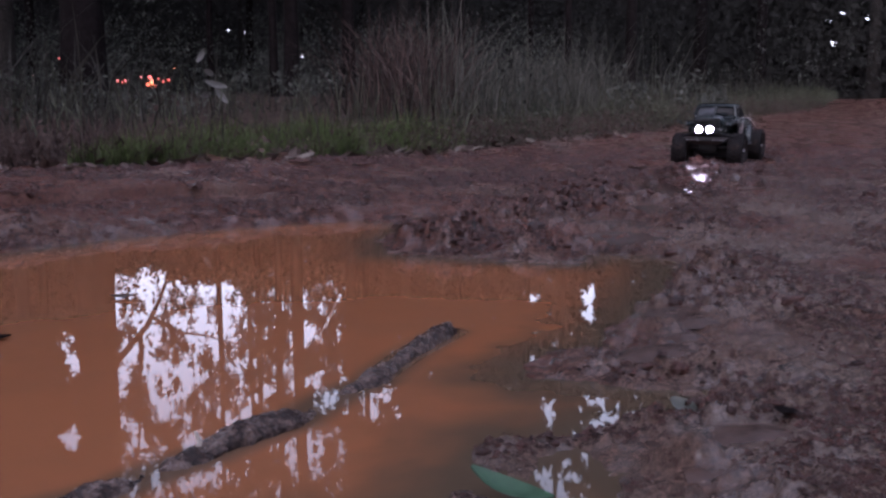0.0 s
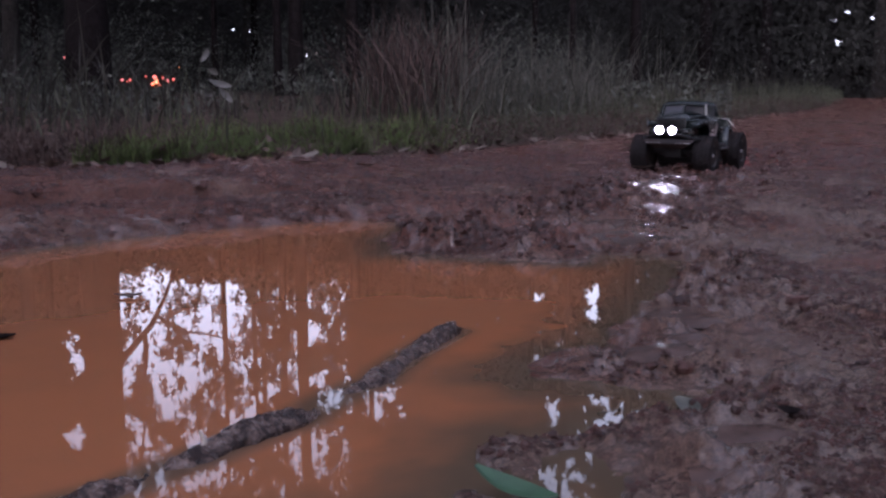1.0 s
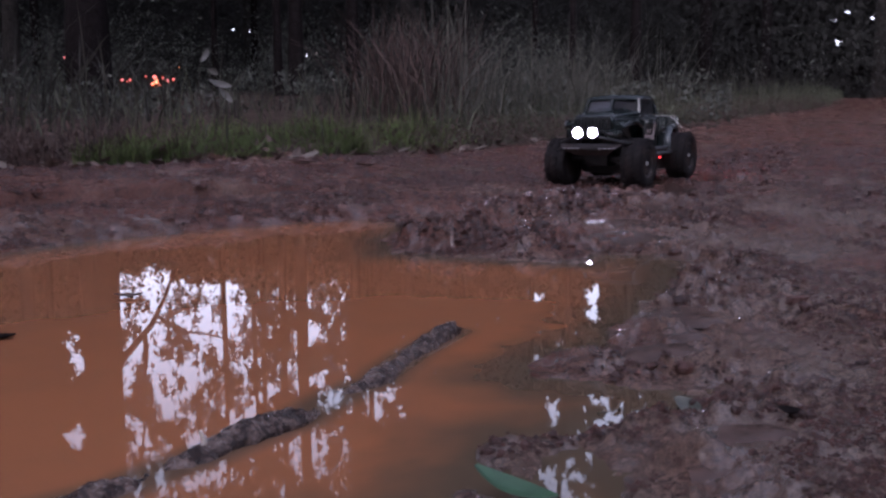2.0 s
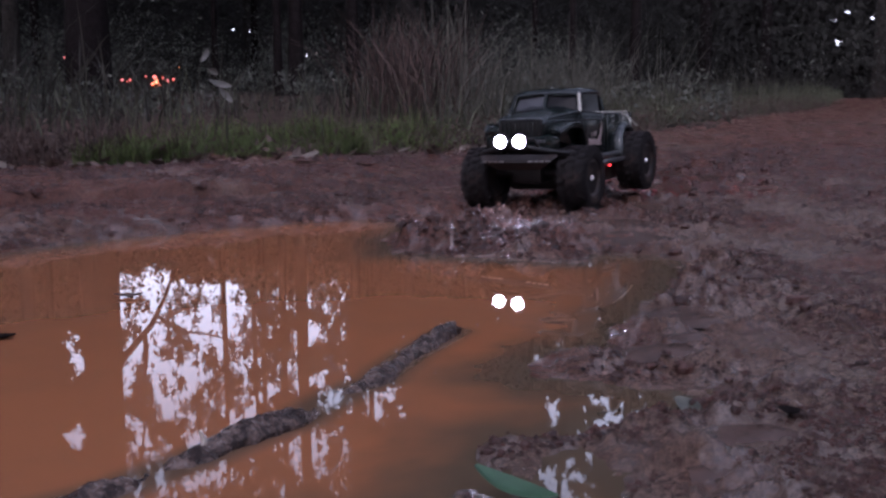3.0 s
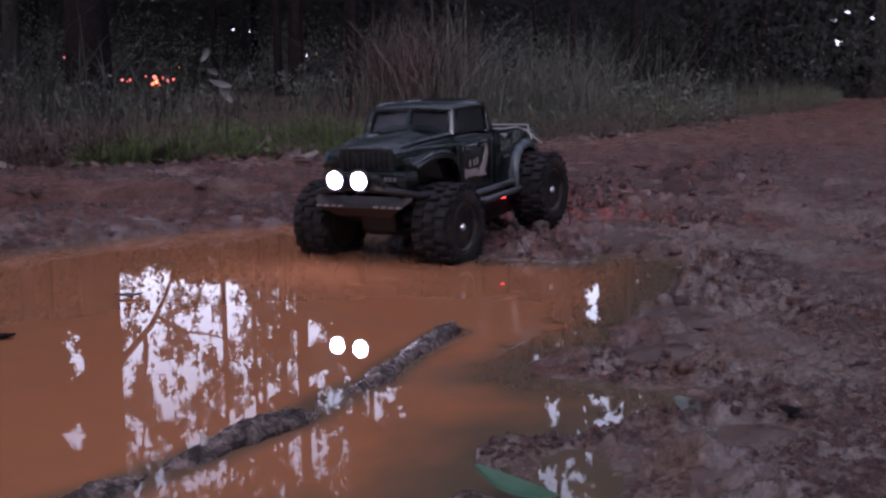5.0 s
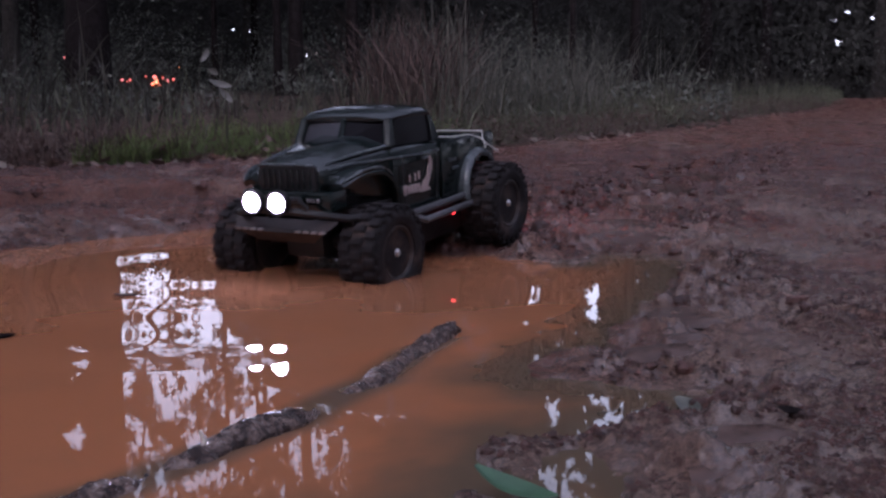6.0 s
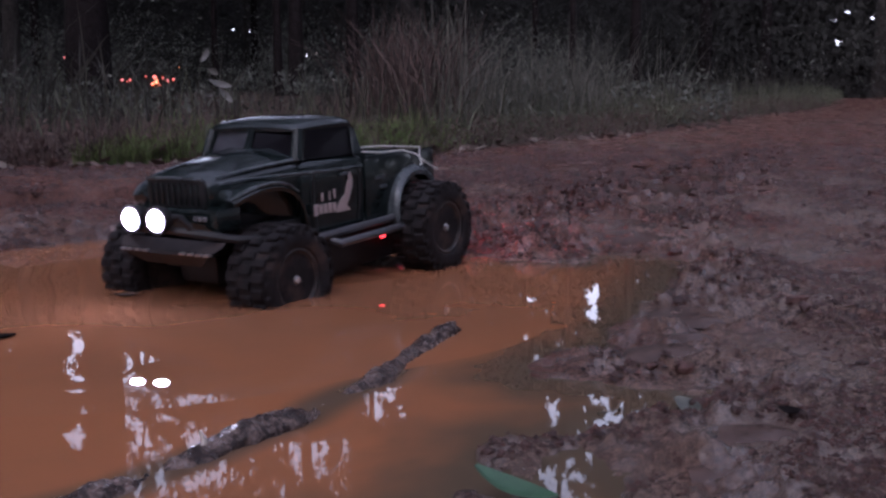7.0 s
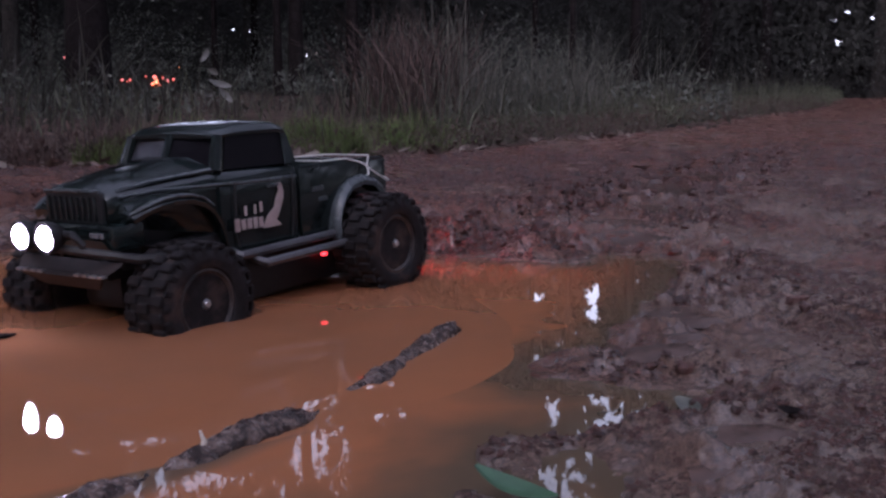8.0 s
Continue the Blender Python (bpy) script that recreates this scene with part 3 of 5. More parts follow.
def tree(x, y, r, h, label, lean=(0, 0), bare=5.5, leaves=1500, leaf=0.14, bark=None, limbs=7, seed=0, extra=()):
    q = random.Random(seed)
    rr = np.random.default_rng(seed + 50)
    base = new("tree")
    base.location = (x, y, on_ground(x, y) - 0.05)
    bm = bmesh.new()
    n = 10
    pts = []
    for i in range(n + 1):
        t = i / n
        pts.append((lean[0] * t * h + 0.05 * math.sin(5 * t + seed) * t * h * 0.15, lean[1] * t * h + 0.04 * math.sin(4 * t + 2 * seed) * t * h * 0.15, t * h))
    tube(bm, pts, [r * (1.25 if i == 0 else 1.0 - 0.75 * i / n) for i in range(n + 1)], 14)
    for v in bm.verts:
        k = 1 + 0.06 * noise.noise(Vector((v.co.x * 8, v.co.y * 8, v.co.z * 1.5)))
        v.co.x, v.co.y = v.co.x * k, v.co.y * k
    tips = []
    made = []
    for k in range(limbs):
        z = bare + (h - bare) * (k + q.random()) / limbs
        a, ln = q.uniform(0, math.tau), (h - bare) * q.uniform(0.25, 0.5)
        t = z / h
        p0 = Vector((lean[0] * z, lean[1] * z, z))
        mid = p0 + Vector((math.cos(a) * ln * 0.5, math.sin(a) * ln * 0.5, ln * q.uniform(0.2, 0.5)))
        end = p0 + Vector((math.cos(a) * ln, math.sin(a) * ln, ln * q.uniform(0.2, 0.7)))
        made.append(bmesh.new())
        tube(made[-1], [p0, mid, end], [r * 0.35 * (1.1 - t * 0.6), r * 0.2, 0.015], 6)
        tips += [end, mid.lerp(end, 0.5), end + Vector((q.uniform(-.6, .6), q.uniform(-.6, .6), q.uniform(-.3, .6)))]
    for path, rad in extra:
        made.append(bmesh.new())
        tube(made[-1], path, [rad * (1 - 0.75 * i / (len(path) - 1)) for i in range(len(path))], 7)
    part("trunk", bm, bark or BARK, base)
    for b in made:
        part("limb", b, bark or BARK, base)
    C = np.array([tuple(t) for t in tips])
    pick = C[rr.integers(0, len(C), leaves)] + rr.normal(0, 1, (leaves, 3)) * np.array([0.75, 0.75, 0.5]) * (h - bare) * 0.13
    V = leaf_quads(pick, leaf, rr)
    if extra:
        E = [np.array(p) for path, rad in extra for p in path[1:]]
        E = np.array(E)[rr.integers(0, len(E), 260)] + rr.normal(0, 0.11, (260, 3))
        V = np.concatenate([V, leaf_quads(E, 0.075, rr, 1.2)])
    quads("crown", V, LEAF, base)
    return tagged(base, label, "tree")


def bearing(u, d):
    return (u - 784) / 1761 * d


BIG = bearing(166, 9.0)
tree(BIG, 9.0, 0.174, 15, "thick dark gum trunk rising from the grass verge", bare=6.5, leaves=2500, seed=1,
     extra=[([(0.10, -0.1, 2.02), (0.30, -0.2, 1.80), (0.52, -0.2, 1.55), (0.66, -0.2, 1.28), (0.75, -0.2, 1.04)], 0.040),
            ([(0.46, -0.2, 1.62), (0.47, -0.2, 1.82), (0.43, -0.2, 2.12), (0.42, -0.2, 2.55), (0.36, -0.2, 2.95)], 0.026),
            ([(0.58, -0.2, 1.46), (0.80, -0.2, 1.60), (1.05, -0.2, 1.63), (1.38, -0.2, 1.72)], 0.018)])
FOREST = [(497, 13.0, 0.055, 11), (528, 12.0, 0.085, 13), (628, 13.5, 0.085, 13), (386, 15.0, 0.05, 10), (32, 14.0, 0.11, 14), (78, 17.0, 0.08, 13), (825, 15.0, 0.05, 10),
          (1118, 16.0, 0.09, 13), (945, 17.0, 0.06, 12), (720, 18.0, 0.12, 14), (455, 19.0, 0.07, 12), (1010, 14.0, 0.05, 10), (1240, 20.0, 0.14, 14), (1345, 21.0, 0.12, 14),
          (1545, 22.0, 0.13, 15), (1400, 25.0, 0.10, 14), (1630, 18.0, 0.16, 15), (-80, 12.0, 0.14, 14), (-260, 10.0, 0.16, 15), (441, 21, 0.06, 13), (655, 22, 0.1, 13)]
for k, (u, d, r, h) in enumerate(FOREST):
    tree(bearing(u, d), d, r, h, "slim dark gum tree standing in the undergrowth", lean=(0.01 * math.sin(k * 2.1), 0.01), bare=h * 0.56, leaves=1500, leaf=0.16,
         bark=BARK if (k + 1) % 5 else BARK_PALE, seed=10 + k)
# unseen trees added behind and beside the camera to shade the ground
proto = tree(-7, -7, 0.16, 13, "unseen tall dark gum tree added to shade the road", bare=4.0, leaves=1300, leaf=0.30, seed=77)
q = random.Random(5)
for k in range(26):
    a = radians(125 + 290 * k / 25 + q.uniform(-4, 4))
    R = q.uniform(7.5, 13)
    x, y = R * math.sin(a) * 1.0, R * math.cos(a)
    if abs(math.degrees(math.atan2(x, y))) < 34:
        continue
    copy_thing(proto, pose(x, y, on_ground(x, y) - 0.05, 0, 0, q.uniform(0, 360)))


def weeds(n, x0, x1, deep, tall, size, seed, material):
    """Low leafy weeds along the edge of the road."""
    r = np.random.default_rng(seed)
    p = verge_strip(n, x0, x1, deep, seed)
    z = ground_height(p[:, 0], p[:, 1]) + tall * r.random(len(p)) ** 1.6 * (0.3 + clump(p[:, 0], p[:, 1], 3))
    return quads("weeds", leaf_quads(np.column_stack([p, z]), size, r, 0.1), material)


tagged(weeds(70000, -0.1, 7.5, 1.2, 0.13, 0.020, 61, WEED), "low olive weeds along the far road edge", "weeds", kind="stuff")
tagged(weeds(7000, -2.6, 0.3, 0.6, 0.09, 0.032, 62, RUST), "low brown dead weeds on the near verge", "weeds", kind="stuff")


# far woods: a deep belt of leaves and scrub, thinner where the evening sky shows through
def belt(name, n, az0, az1, d0, d1, el1, size, keep, seed, material):
    r = np.random.default_rng(seed)
    az, d = np.radians(r.uniform(az0, az1, n)), r.uniform(d0, d1, n)
    el = r.uniform(-1.5, el1, n)
    ok = r.random(n) < keep(np.degrees(az), el)
    az, d, el = az[ok], d[ok], el[ok]
    c = np.stack([d * np.sin(az), d * np.cos(az), 0.24 + d * np.tan(np.radians(el))], -1)
    return quads(name, leaf_quads(c, size, r, 0.8), material)


CHINKS = [(8.7, 10.3, 0.30, 1.1), (5.4, 9.8, 0.35, 0.5), (10.5, 16.9, 1.3, 1.3), (8.9, 16.0, 0.6, 0.5), (6.7, 16.2, 0.5, 0.8), (8.3, 18.2, 0.8, 0.5), (6.7, 20.8, 1.6, 1.4),
          (-20.8, 12.6, 0.4, 1.0), (-20.4, 20.6, 0.5, 0.8), (-20.9, 16.6, 0.5, 0.5), (-4.4, 15.5, 1.2, 1.0), (-2.8, 16.6, 0.8, 0.5), (9.6, 14.2, 0.5, 0.4), (5.5, 13.3, 0.25, 0.5), (6.9, 12.3, 0.3, 0.3),
          (-11.8, 4.3, 0.22, 0.2), (-11.0, 4.2, 0.13, 0.26), (21.3, 3.4, 0.16, 0.19), (21.6, 5.0, 0.13, 0.13), (22.9, 4.6, 0.14, 0.12), (21.0, 4.5, 0.14, 0.2), (-7.7, 3.9, 0.09, 0.35), (-7.7, 3.0, 0.08, 0.25)]


def openness(az, el):
    """How much foliage there is in a direction: 1 closed, 0 open sky."""
    n = fbm(az * 0.9, el * 0.9, 4, 2, 0.7)
    lo = 7.4 + 1.4 * np.abs(fbm(az * 0.5, el * 0 + 3, 2, 5)) + step(az, -15.8, -15.0) * 0.9 + step(az, -12.0, -10.5) * 0.4
    gap = step(el, lo - 0.3, lo + 0.4) * step(el, 23.0, 19.5) * step(az, -19.5, -18.6) * step(az, -5.0, -6.0)
    wide = 0.30 * step(az, -12.7, -13.6)
    k = 1 - gap * step(n, 0.45 + wide - 0.009 * (el - 9), 0.27 + wide - 0.014 * (el - 9))
    m = fbm(az * 2.6, el * 2.6, 4, 3, 0.75)
    for a, e, ra, re in CHINKS:
        k = k * (1 - step(((az - a) / (1.3 * ra)) ** 2 + ((el - e) / (1.3 * re)) ** 2 + 2.2 * m, 1.1, 0.8))
    return k


def lace(az, el):
    """Thin sprays of leaves across the gap."""
    n = fbm(az * 1.1 + 7, el * 1.0, 5, 4, 0.75)
    return step(n, -0.07 + 0.12 * step(az, -12.0, -13.2), 0.22) * step(el, 7, 8)


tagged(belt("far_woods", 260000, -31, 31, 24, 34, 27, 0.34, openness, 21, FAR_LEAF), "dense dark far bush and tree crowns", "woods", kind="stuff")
tagged(belt("leaf_sprays", 170000, -20, -4.5, 14, 20, 22, 0.085, lace, 23, LEAF), "thin sprays of gum leaves against the sky", "leaves", kind="stuff")
tagged(belt("low_scrub", 26000, -30, 16, 7.0, 11.0, 2.6, 0.055, lambda az, el: np.clip(0.35 + 1.5 * fbm(az * 0.5, el * 0.6 + 9, 3, 0), 0, 1) * step(el, 2.6, 0.2), 28, LEAF), "low dark scrub behind the verge", "bushes", kind="stuff")
tagged(belt("undergrowth", 170000, -30, 30, 15.0, 19, 6.5, 0.065, lambda az, el: openness(az, el) * np.clip(0.75 + 1.2 * fbm(az * 0.35, el * 0.3, 3, 1), 0, 1) * step(el, 6, 1) * np.where((az > 14) & (el < 1.0), 0.0, 1.0) * (0.03 + 0.97 * step(az, 10, 3)), 24, LEAF), "dark leafy scrub between the trunks", "bushes", kind="stuff")
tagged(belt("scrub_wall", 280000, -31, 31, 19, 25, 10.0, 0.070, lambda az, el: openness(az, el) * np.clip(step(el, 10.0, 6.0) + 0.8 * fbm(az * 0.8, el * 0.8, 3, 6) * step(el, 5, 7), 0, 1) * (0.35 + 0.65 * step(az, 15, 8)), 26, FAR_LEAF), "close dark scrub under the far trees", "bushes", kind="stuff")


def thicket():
    """A dark sheet behind the scrub for the closed bush's shade, with its few holes to the sky."""
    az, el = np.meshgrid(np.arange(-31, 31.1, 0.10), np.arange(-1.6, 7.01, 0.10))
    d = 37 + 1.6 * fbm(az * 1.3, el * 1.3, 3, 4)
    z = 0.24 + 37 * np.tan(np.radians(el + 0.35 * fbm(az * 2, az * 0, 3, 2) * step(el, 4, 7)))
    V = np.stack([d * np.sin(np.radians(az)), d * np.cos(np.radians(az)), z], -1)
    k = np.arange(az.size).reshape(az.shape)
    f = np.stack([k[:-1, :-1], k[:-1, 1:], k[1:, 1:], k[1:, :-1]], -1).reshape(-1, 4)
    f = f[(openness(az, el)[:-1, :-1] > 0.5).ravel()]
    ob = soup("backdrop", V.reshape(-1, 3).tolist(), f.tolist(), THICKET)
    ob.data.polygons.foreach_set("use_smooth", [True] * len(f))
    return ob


tagged(thicket(), "dark sheet for the shaded distant bush behind the scrub", "backdrop", kind="structure")


# unseen leaf roof, added to keep sky light off the trunks
def shade_canopy(n, seed):
    r = np.random.default_rng(seed)
    c = np.stack([r.uniform(-20, 20, n), r.uniform(7.5, 26, n), r.uniform(8.0, 12.0, n)], -1)
    ok = (c[:, 2] > 0.53 * c[:, 1]) & (verge(c[:, 0], c[:, 1]) > 1.0)
    return quads("shade_canopy", leaf_quads(c[ok], 0.42, r), LEAF)


tagged(shade_canopy(42000, 27), "unseen high gum leaves added to shade the trunks", "leaves", kind="stuff")
# unseen ring of leaves outside the view, added to cut off the low sky
tagged(belt("shade_woods", 52000, 31, 329, 15, 24, 36, 0.75, lambda az, el: np.ones_like(el), 22, FAR_LEAF), "unseen dense dark bush all round, added to block low sky", "woods", kind="stuff")

# ---- the truck ----
truck = tagged(new("toy_truck"), "dark green radio-controlled monster truck with glowing headlights", "toy truck")
truck.scale = (SIZE, SIZE, SIZE)
TYRE_R = 0.071


# two fender markers; the third is an added lamp that reddens the water's reflection
MARKERS = [(-0.158, 0.102, 0.156), (-0.158, -0.102, 0.156), (-0.092, 0.088, 0.066)]
MARKER = glow("red_marker", (1.0, 0.04, 0.04), 1.1)


def mirror_y(pts):
    return [(x, -y, z) for x, y, z in pts]


def section(x, w_low, z_low, w_belt, z_belt, w_top, z_top, crown=0.006):
    """One ring of the body's skin across the truck."""
    half = [(x, w_low, z_low), (x, w_belt, z_belt - 0.02), (x, w_belt, z_belt), (x, w_top, z_top - 0.004), (x, w_top - 0.008, z_top), (x, w_top * 0.45, z_top + crown)]
    return half + mirror_y(half)[::-1]


# nose and hood
bm = bmesh.new()
loft(bm, [section(0.226, 0.048, 0.156, 0.056, 0.180, 0.053, 0.188, 0.004), section(0.218, 0.054, 0.150, 0.061, 0.183, 0.058, 0.193, 0.007),
          section(0.17, 0.062, 0.140, 0.069, 0.186, 0.065, 0.197, 0.011), section(0.12, 0.074, 0.130, 0.080, 0.188, 0.075, 0.201, 0.013),
          section(0.088, 0.084, 0.120, 0.089, 0.190, 0.085, 0.204, 0.013)])
hood = part("hood", bm, PAINT, truck)
# lower cab and doors
bm = bmesh.new()
loft(bm, [section(0.092, 0.091, 0.098, 0.093, 0.186, 0.087, 0.202, 0.011), section(0.03, 0.096, 0.096, 0.098, 0.187, 0.094, 0.199, 0.004),
          section(-0.036, 0.096, 0.094, 0.099, 0.185, 0.096, 0.196, 0.004)])
cab = part("cab", bm, PAINT, truck)
# roof on raked pillars
bm = bmesh.new()
rows = []
for x, w, z, top in ((0.081, 0.076, 0.239, 0.243), (0.076, 0.082, 0.239, 0.248), (0.058, 0.086, 0.240, 0.2525), (0.03, 0.088, 0.240, 0.2550), (-0.012, 0.090, 0.239, 0.2540), (-0.028, 0.089, 0.237, 0.2500), (-0.037, 0.086, 0.232, 0.2430)):
    half = [(x, w, z), (x, w + 0.0008, z + 0.3 * (top - z)), (x, w - 0.003, z + 0.68 * (top - z)), (x, w - 0.010, z + 0.92 * (top - z)), (x, w * 0.55, top + 0.0015), (x, w * 0.2, top + 0.0025)]
    rows.append(half + mirror_y(half)[::-1])
loft(bm, rows)
roof = part("roof", bm, PAINT, truck)
for s in (1, -1):
    bm = bmesh.new()
    tube(bm, [(0.089, s * 0.085, 0.200), (0.075, s * 0.078, 0.241)], [0.0085, 0.0075], 8)
    part("front_pillar", bm, PAINT, truck)
    bm = bmesh.new()
    loft(bm, [[(-0.020, s * 0.097, 0.198), (-0.039, s * 0.099, 0.198), (-0.040, s * 0.090, 0.198), (-0.022, s * 0.088, 0.198)],
              [(-0.022, s * 0.090, 0.238), (-0.036, s * 0.088, 0.235), (-0.037, s * 0.080, 0.235), (-0.024, s * 0.080, 0.238)]])
    part("rear_pillar", bm, PAINT, truck)
    bm = bmesh.new()
    loft(bm, [[(0.080, s * 0.088, 0.201), (-0.022, s * 0.093, 0.198), (-0.022, s * 0.087, 0.198), (0.080, s * 0.082, 0.201)],
              [(0.066, s * 0.084, 0.240), (-0.026, s * 0.087, 0.240), (-0.026, s * 0.080, 0.240), (0.066, s * 0.077, 0.240)]])
    part("side_window", bm, SMOKED, truck)
    # windscreen half
    bm = bmesh.new()
    loft(bm, [[(0.094, s * 0.006, 0.211), (0.087, s * 0.079, 0.205), (0.081, s * 0.079, 0.204), (0.088, s * 0.006, 0.210)],
              [(0.077, s * 0.006, 0.243), (0.071, s * 0.076, 0.240), (0.066, s * 0.076, 0.240), (0.072, s * 0.006, 0.242)]])
    part("windscreen", bm, SMOKED if s > 0 else PALE_SCREEN, truck)
bm = bmesh.new()
tube(bm, [(0.095, 0, 0.211), (0.079, 0, 0.243)], 0.005, 6)
part("centre_pillar", bm, PAINT, truck)
bm = bmesh.new()
loft(bm, [[(-0.036, 0.088, 0.198), (-0.036, -0.088, 0.198), (-0.031, -0.088, 0.198), (-0.031, 0.088, 0.198)],
          [(-0.034, 0.080, 0.236), (-0.034, -0.080, 0.236), (-0.029, -0.080, 0.236), (-0.029, 0.080, 0.236)]])
part("rear_window", bm, SMOKED, truck)
# belt moulding that runs from the hood over the door
for s in (1, -1):
    bm = bmesh.new()
    tube(bm, [(0.214, s * 0.061, 0.184), (0.17, s * 0.070, 0.1865), (0.09, s * 0.0935, 0.1845), (0.03, s * 0.099, 0.182), (-0.034, s * 0.100, 0.181)], 0.0020, 6)
    part("belt_moulding", bm, FENDER, truck)
    bm = bmesh.new()
    tube(bm, [(0.215, s * 0.059, 0.1925), (0.17, s * 0.0655, 0.197), (0.13, s * 0.073, 0.200), (0.085, s * 0.0865, 0.2035)], [0.0012, 0.0026, 0.0030, 0.0034], 6)
    part("hood_edge", bm, FENDER, truck)
# load bed with open top
bm = bmesh.new()
for y0, y1 in ((0.094, 0.101), (-0.101, -0.094)):
    slab(bm, -0.224, -0.040, y0, y1, 0.098, 0.190, 0.002)
slab(bm, -0.224, -0.216, -0.094, 0.094, 0.110, 0.190, 0.002)
slab(bm, -0.048, -0.040, -0.094, 0.094, 0.110, 0.190, 0.002)
slab(bm, -0.214, -0.046, -0.095, 0.095, 0.150, 0.156, 0.001)
for v in bm.verts:
    v.co.z -= 0.025 * max(0, -0.04 - v.co.x) if v.co.z > 0.17 else 0
bed = part("load_bed", bm, PAINT, truck)
for s in (1, -1):
    bm = bmesh.new()
    tube(bm, [(-0.044, s * 0.0975, 0.191), (-0.222, s * 0.0975, 0.1865)], 0.0032, 6)
    part("bed_rail", bm, PAINT, truck)
    # door seams, handle and bed brackets
    bm = bmesh.new()
    slab(bm, 0.000, 0.018, s * 0.0995 - 0.003, s * 0.0995 + 0.003, 0.172, 0.176, 0.001)
    part("door_handle", bm, FENDER, truck)
    for pts in ([(0.072, s * 0.0985, 0.186), (0.074, s * 0.098, 0.14), (0.070, s * 0.0975, 0.104)], [(-0.026, s * 0.1008, 0.186), (-0.026, s * 0.1, 0.14), (-0.022, s * 0.0985, 0.104)]):
        bm = bmesh.new()
        tube(bm, pts, 0.0011, 5)
        part("door_seam", bm, BLACK, truck)
    bm = bmesh.new()
    slab(bm, -0.085, -0.062, s * 0.101 - 0.002, s * 0.101 + 0.002, 0.156, 0.162, 0.001)
    slab(bm, -0.092, -0.074, s * 0.101 - 0.002, s * 0.101 + 0.002, 0.142, 0.147, 0.001)
    part("bracket", bm, FENDER, truck)


def arch(pts, y0, outs, thick, lip):
    """A fender: a bent strip over the wheel, with a turned-down lip."""
    bm = bmesh.new()
    rows = []
    cx = sum(p[0] for p in pts) / len(pts)
    s = 1 if y0 > 0 else -1
    for (x, z), out in zip(pts, outs):
        y1 = s * out
        ym = y0 + (y1 - y0) * 0.55
        rows.append([(x, y0, z), (x, ym, z + 0.002), (x, y1 - s * 0.004, z - 0.001), (x + (cx - x) * 0.04, y1, z - lip * 0.5), (x + (cx - x) * 0.05, y1 - s * 0.001, z - lip),
                     (x + (cx - x) * 0.06, y1 - s * 0.004, z - lip), (x + (cx - x) * 0.05, ym, z - thick), (x + (cx - x) * 0.05, y0, z - thick)])
    return loft(bm, rows)


FRONT_ARCH = [(0.222, 0.166), (0.212, 0.1705), (0.200, 0.175), (0.184, 0.179), (0.166, 0.1805), (0.146, 0.179), (0.128, 0.173), (0.112, 0.162), (0.100, 0.146), (0.091, 0.122), (0.087, 0.100)]
FRONT_OUT = [0.092, 0.096, 0.100, 0.104, 0.107, 0.108, 0.108, 0.107, 0.105, 0.102, 0.100]
REAR_ARCH = [(-0.089, 0.092), (-0.094, 0.115), (-0.102, 0.134), (-0.116, 0.151), (-0.136, 0.163), (-0.160, 0.1665), (-0.184, 0.162), (-0.202, 0.151), (-0.213, 0.138)]
REAR_OUT = [0.122, 0.120, 0.118, 0.1155, 0.114, 0.113, 0.113, 0.113, 0.113]
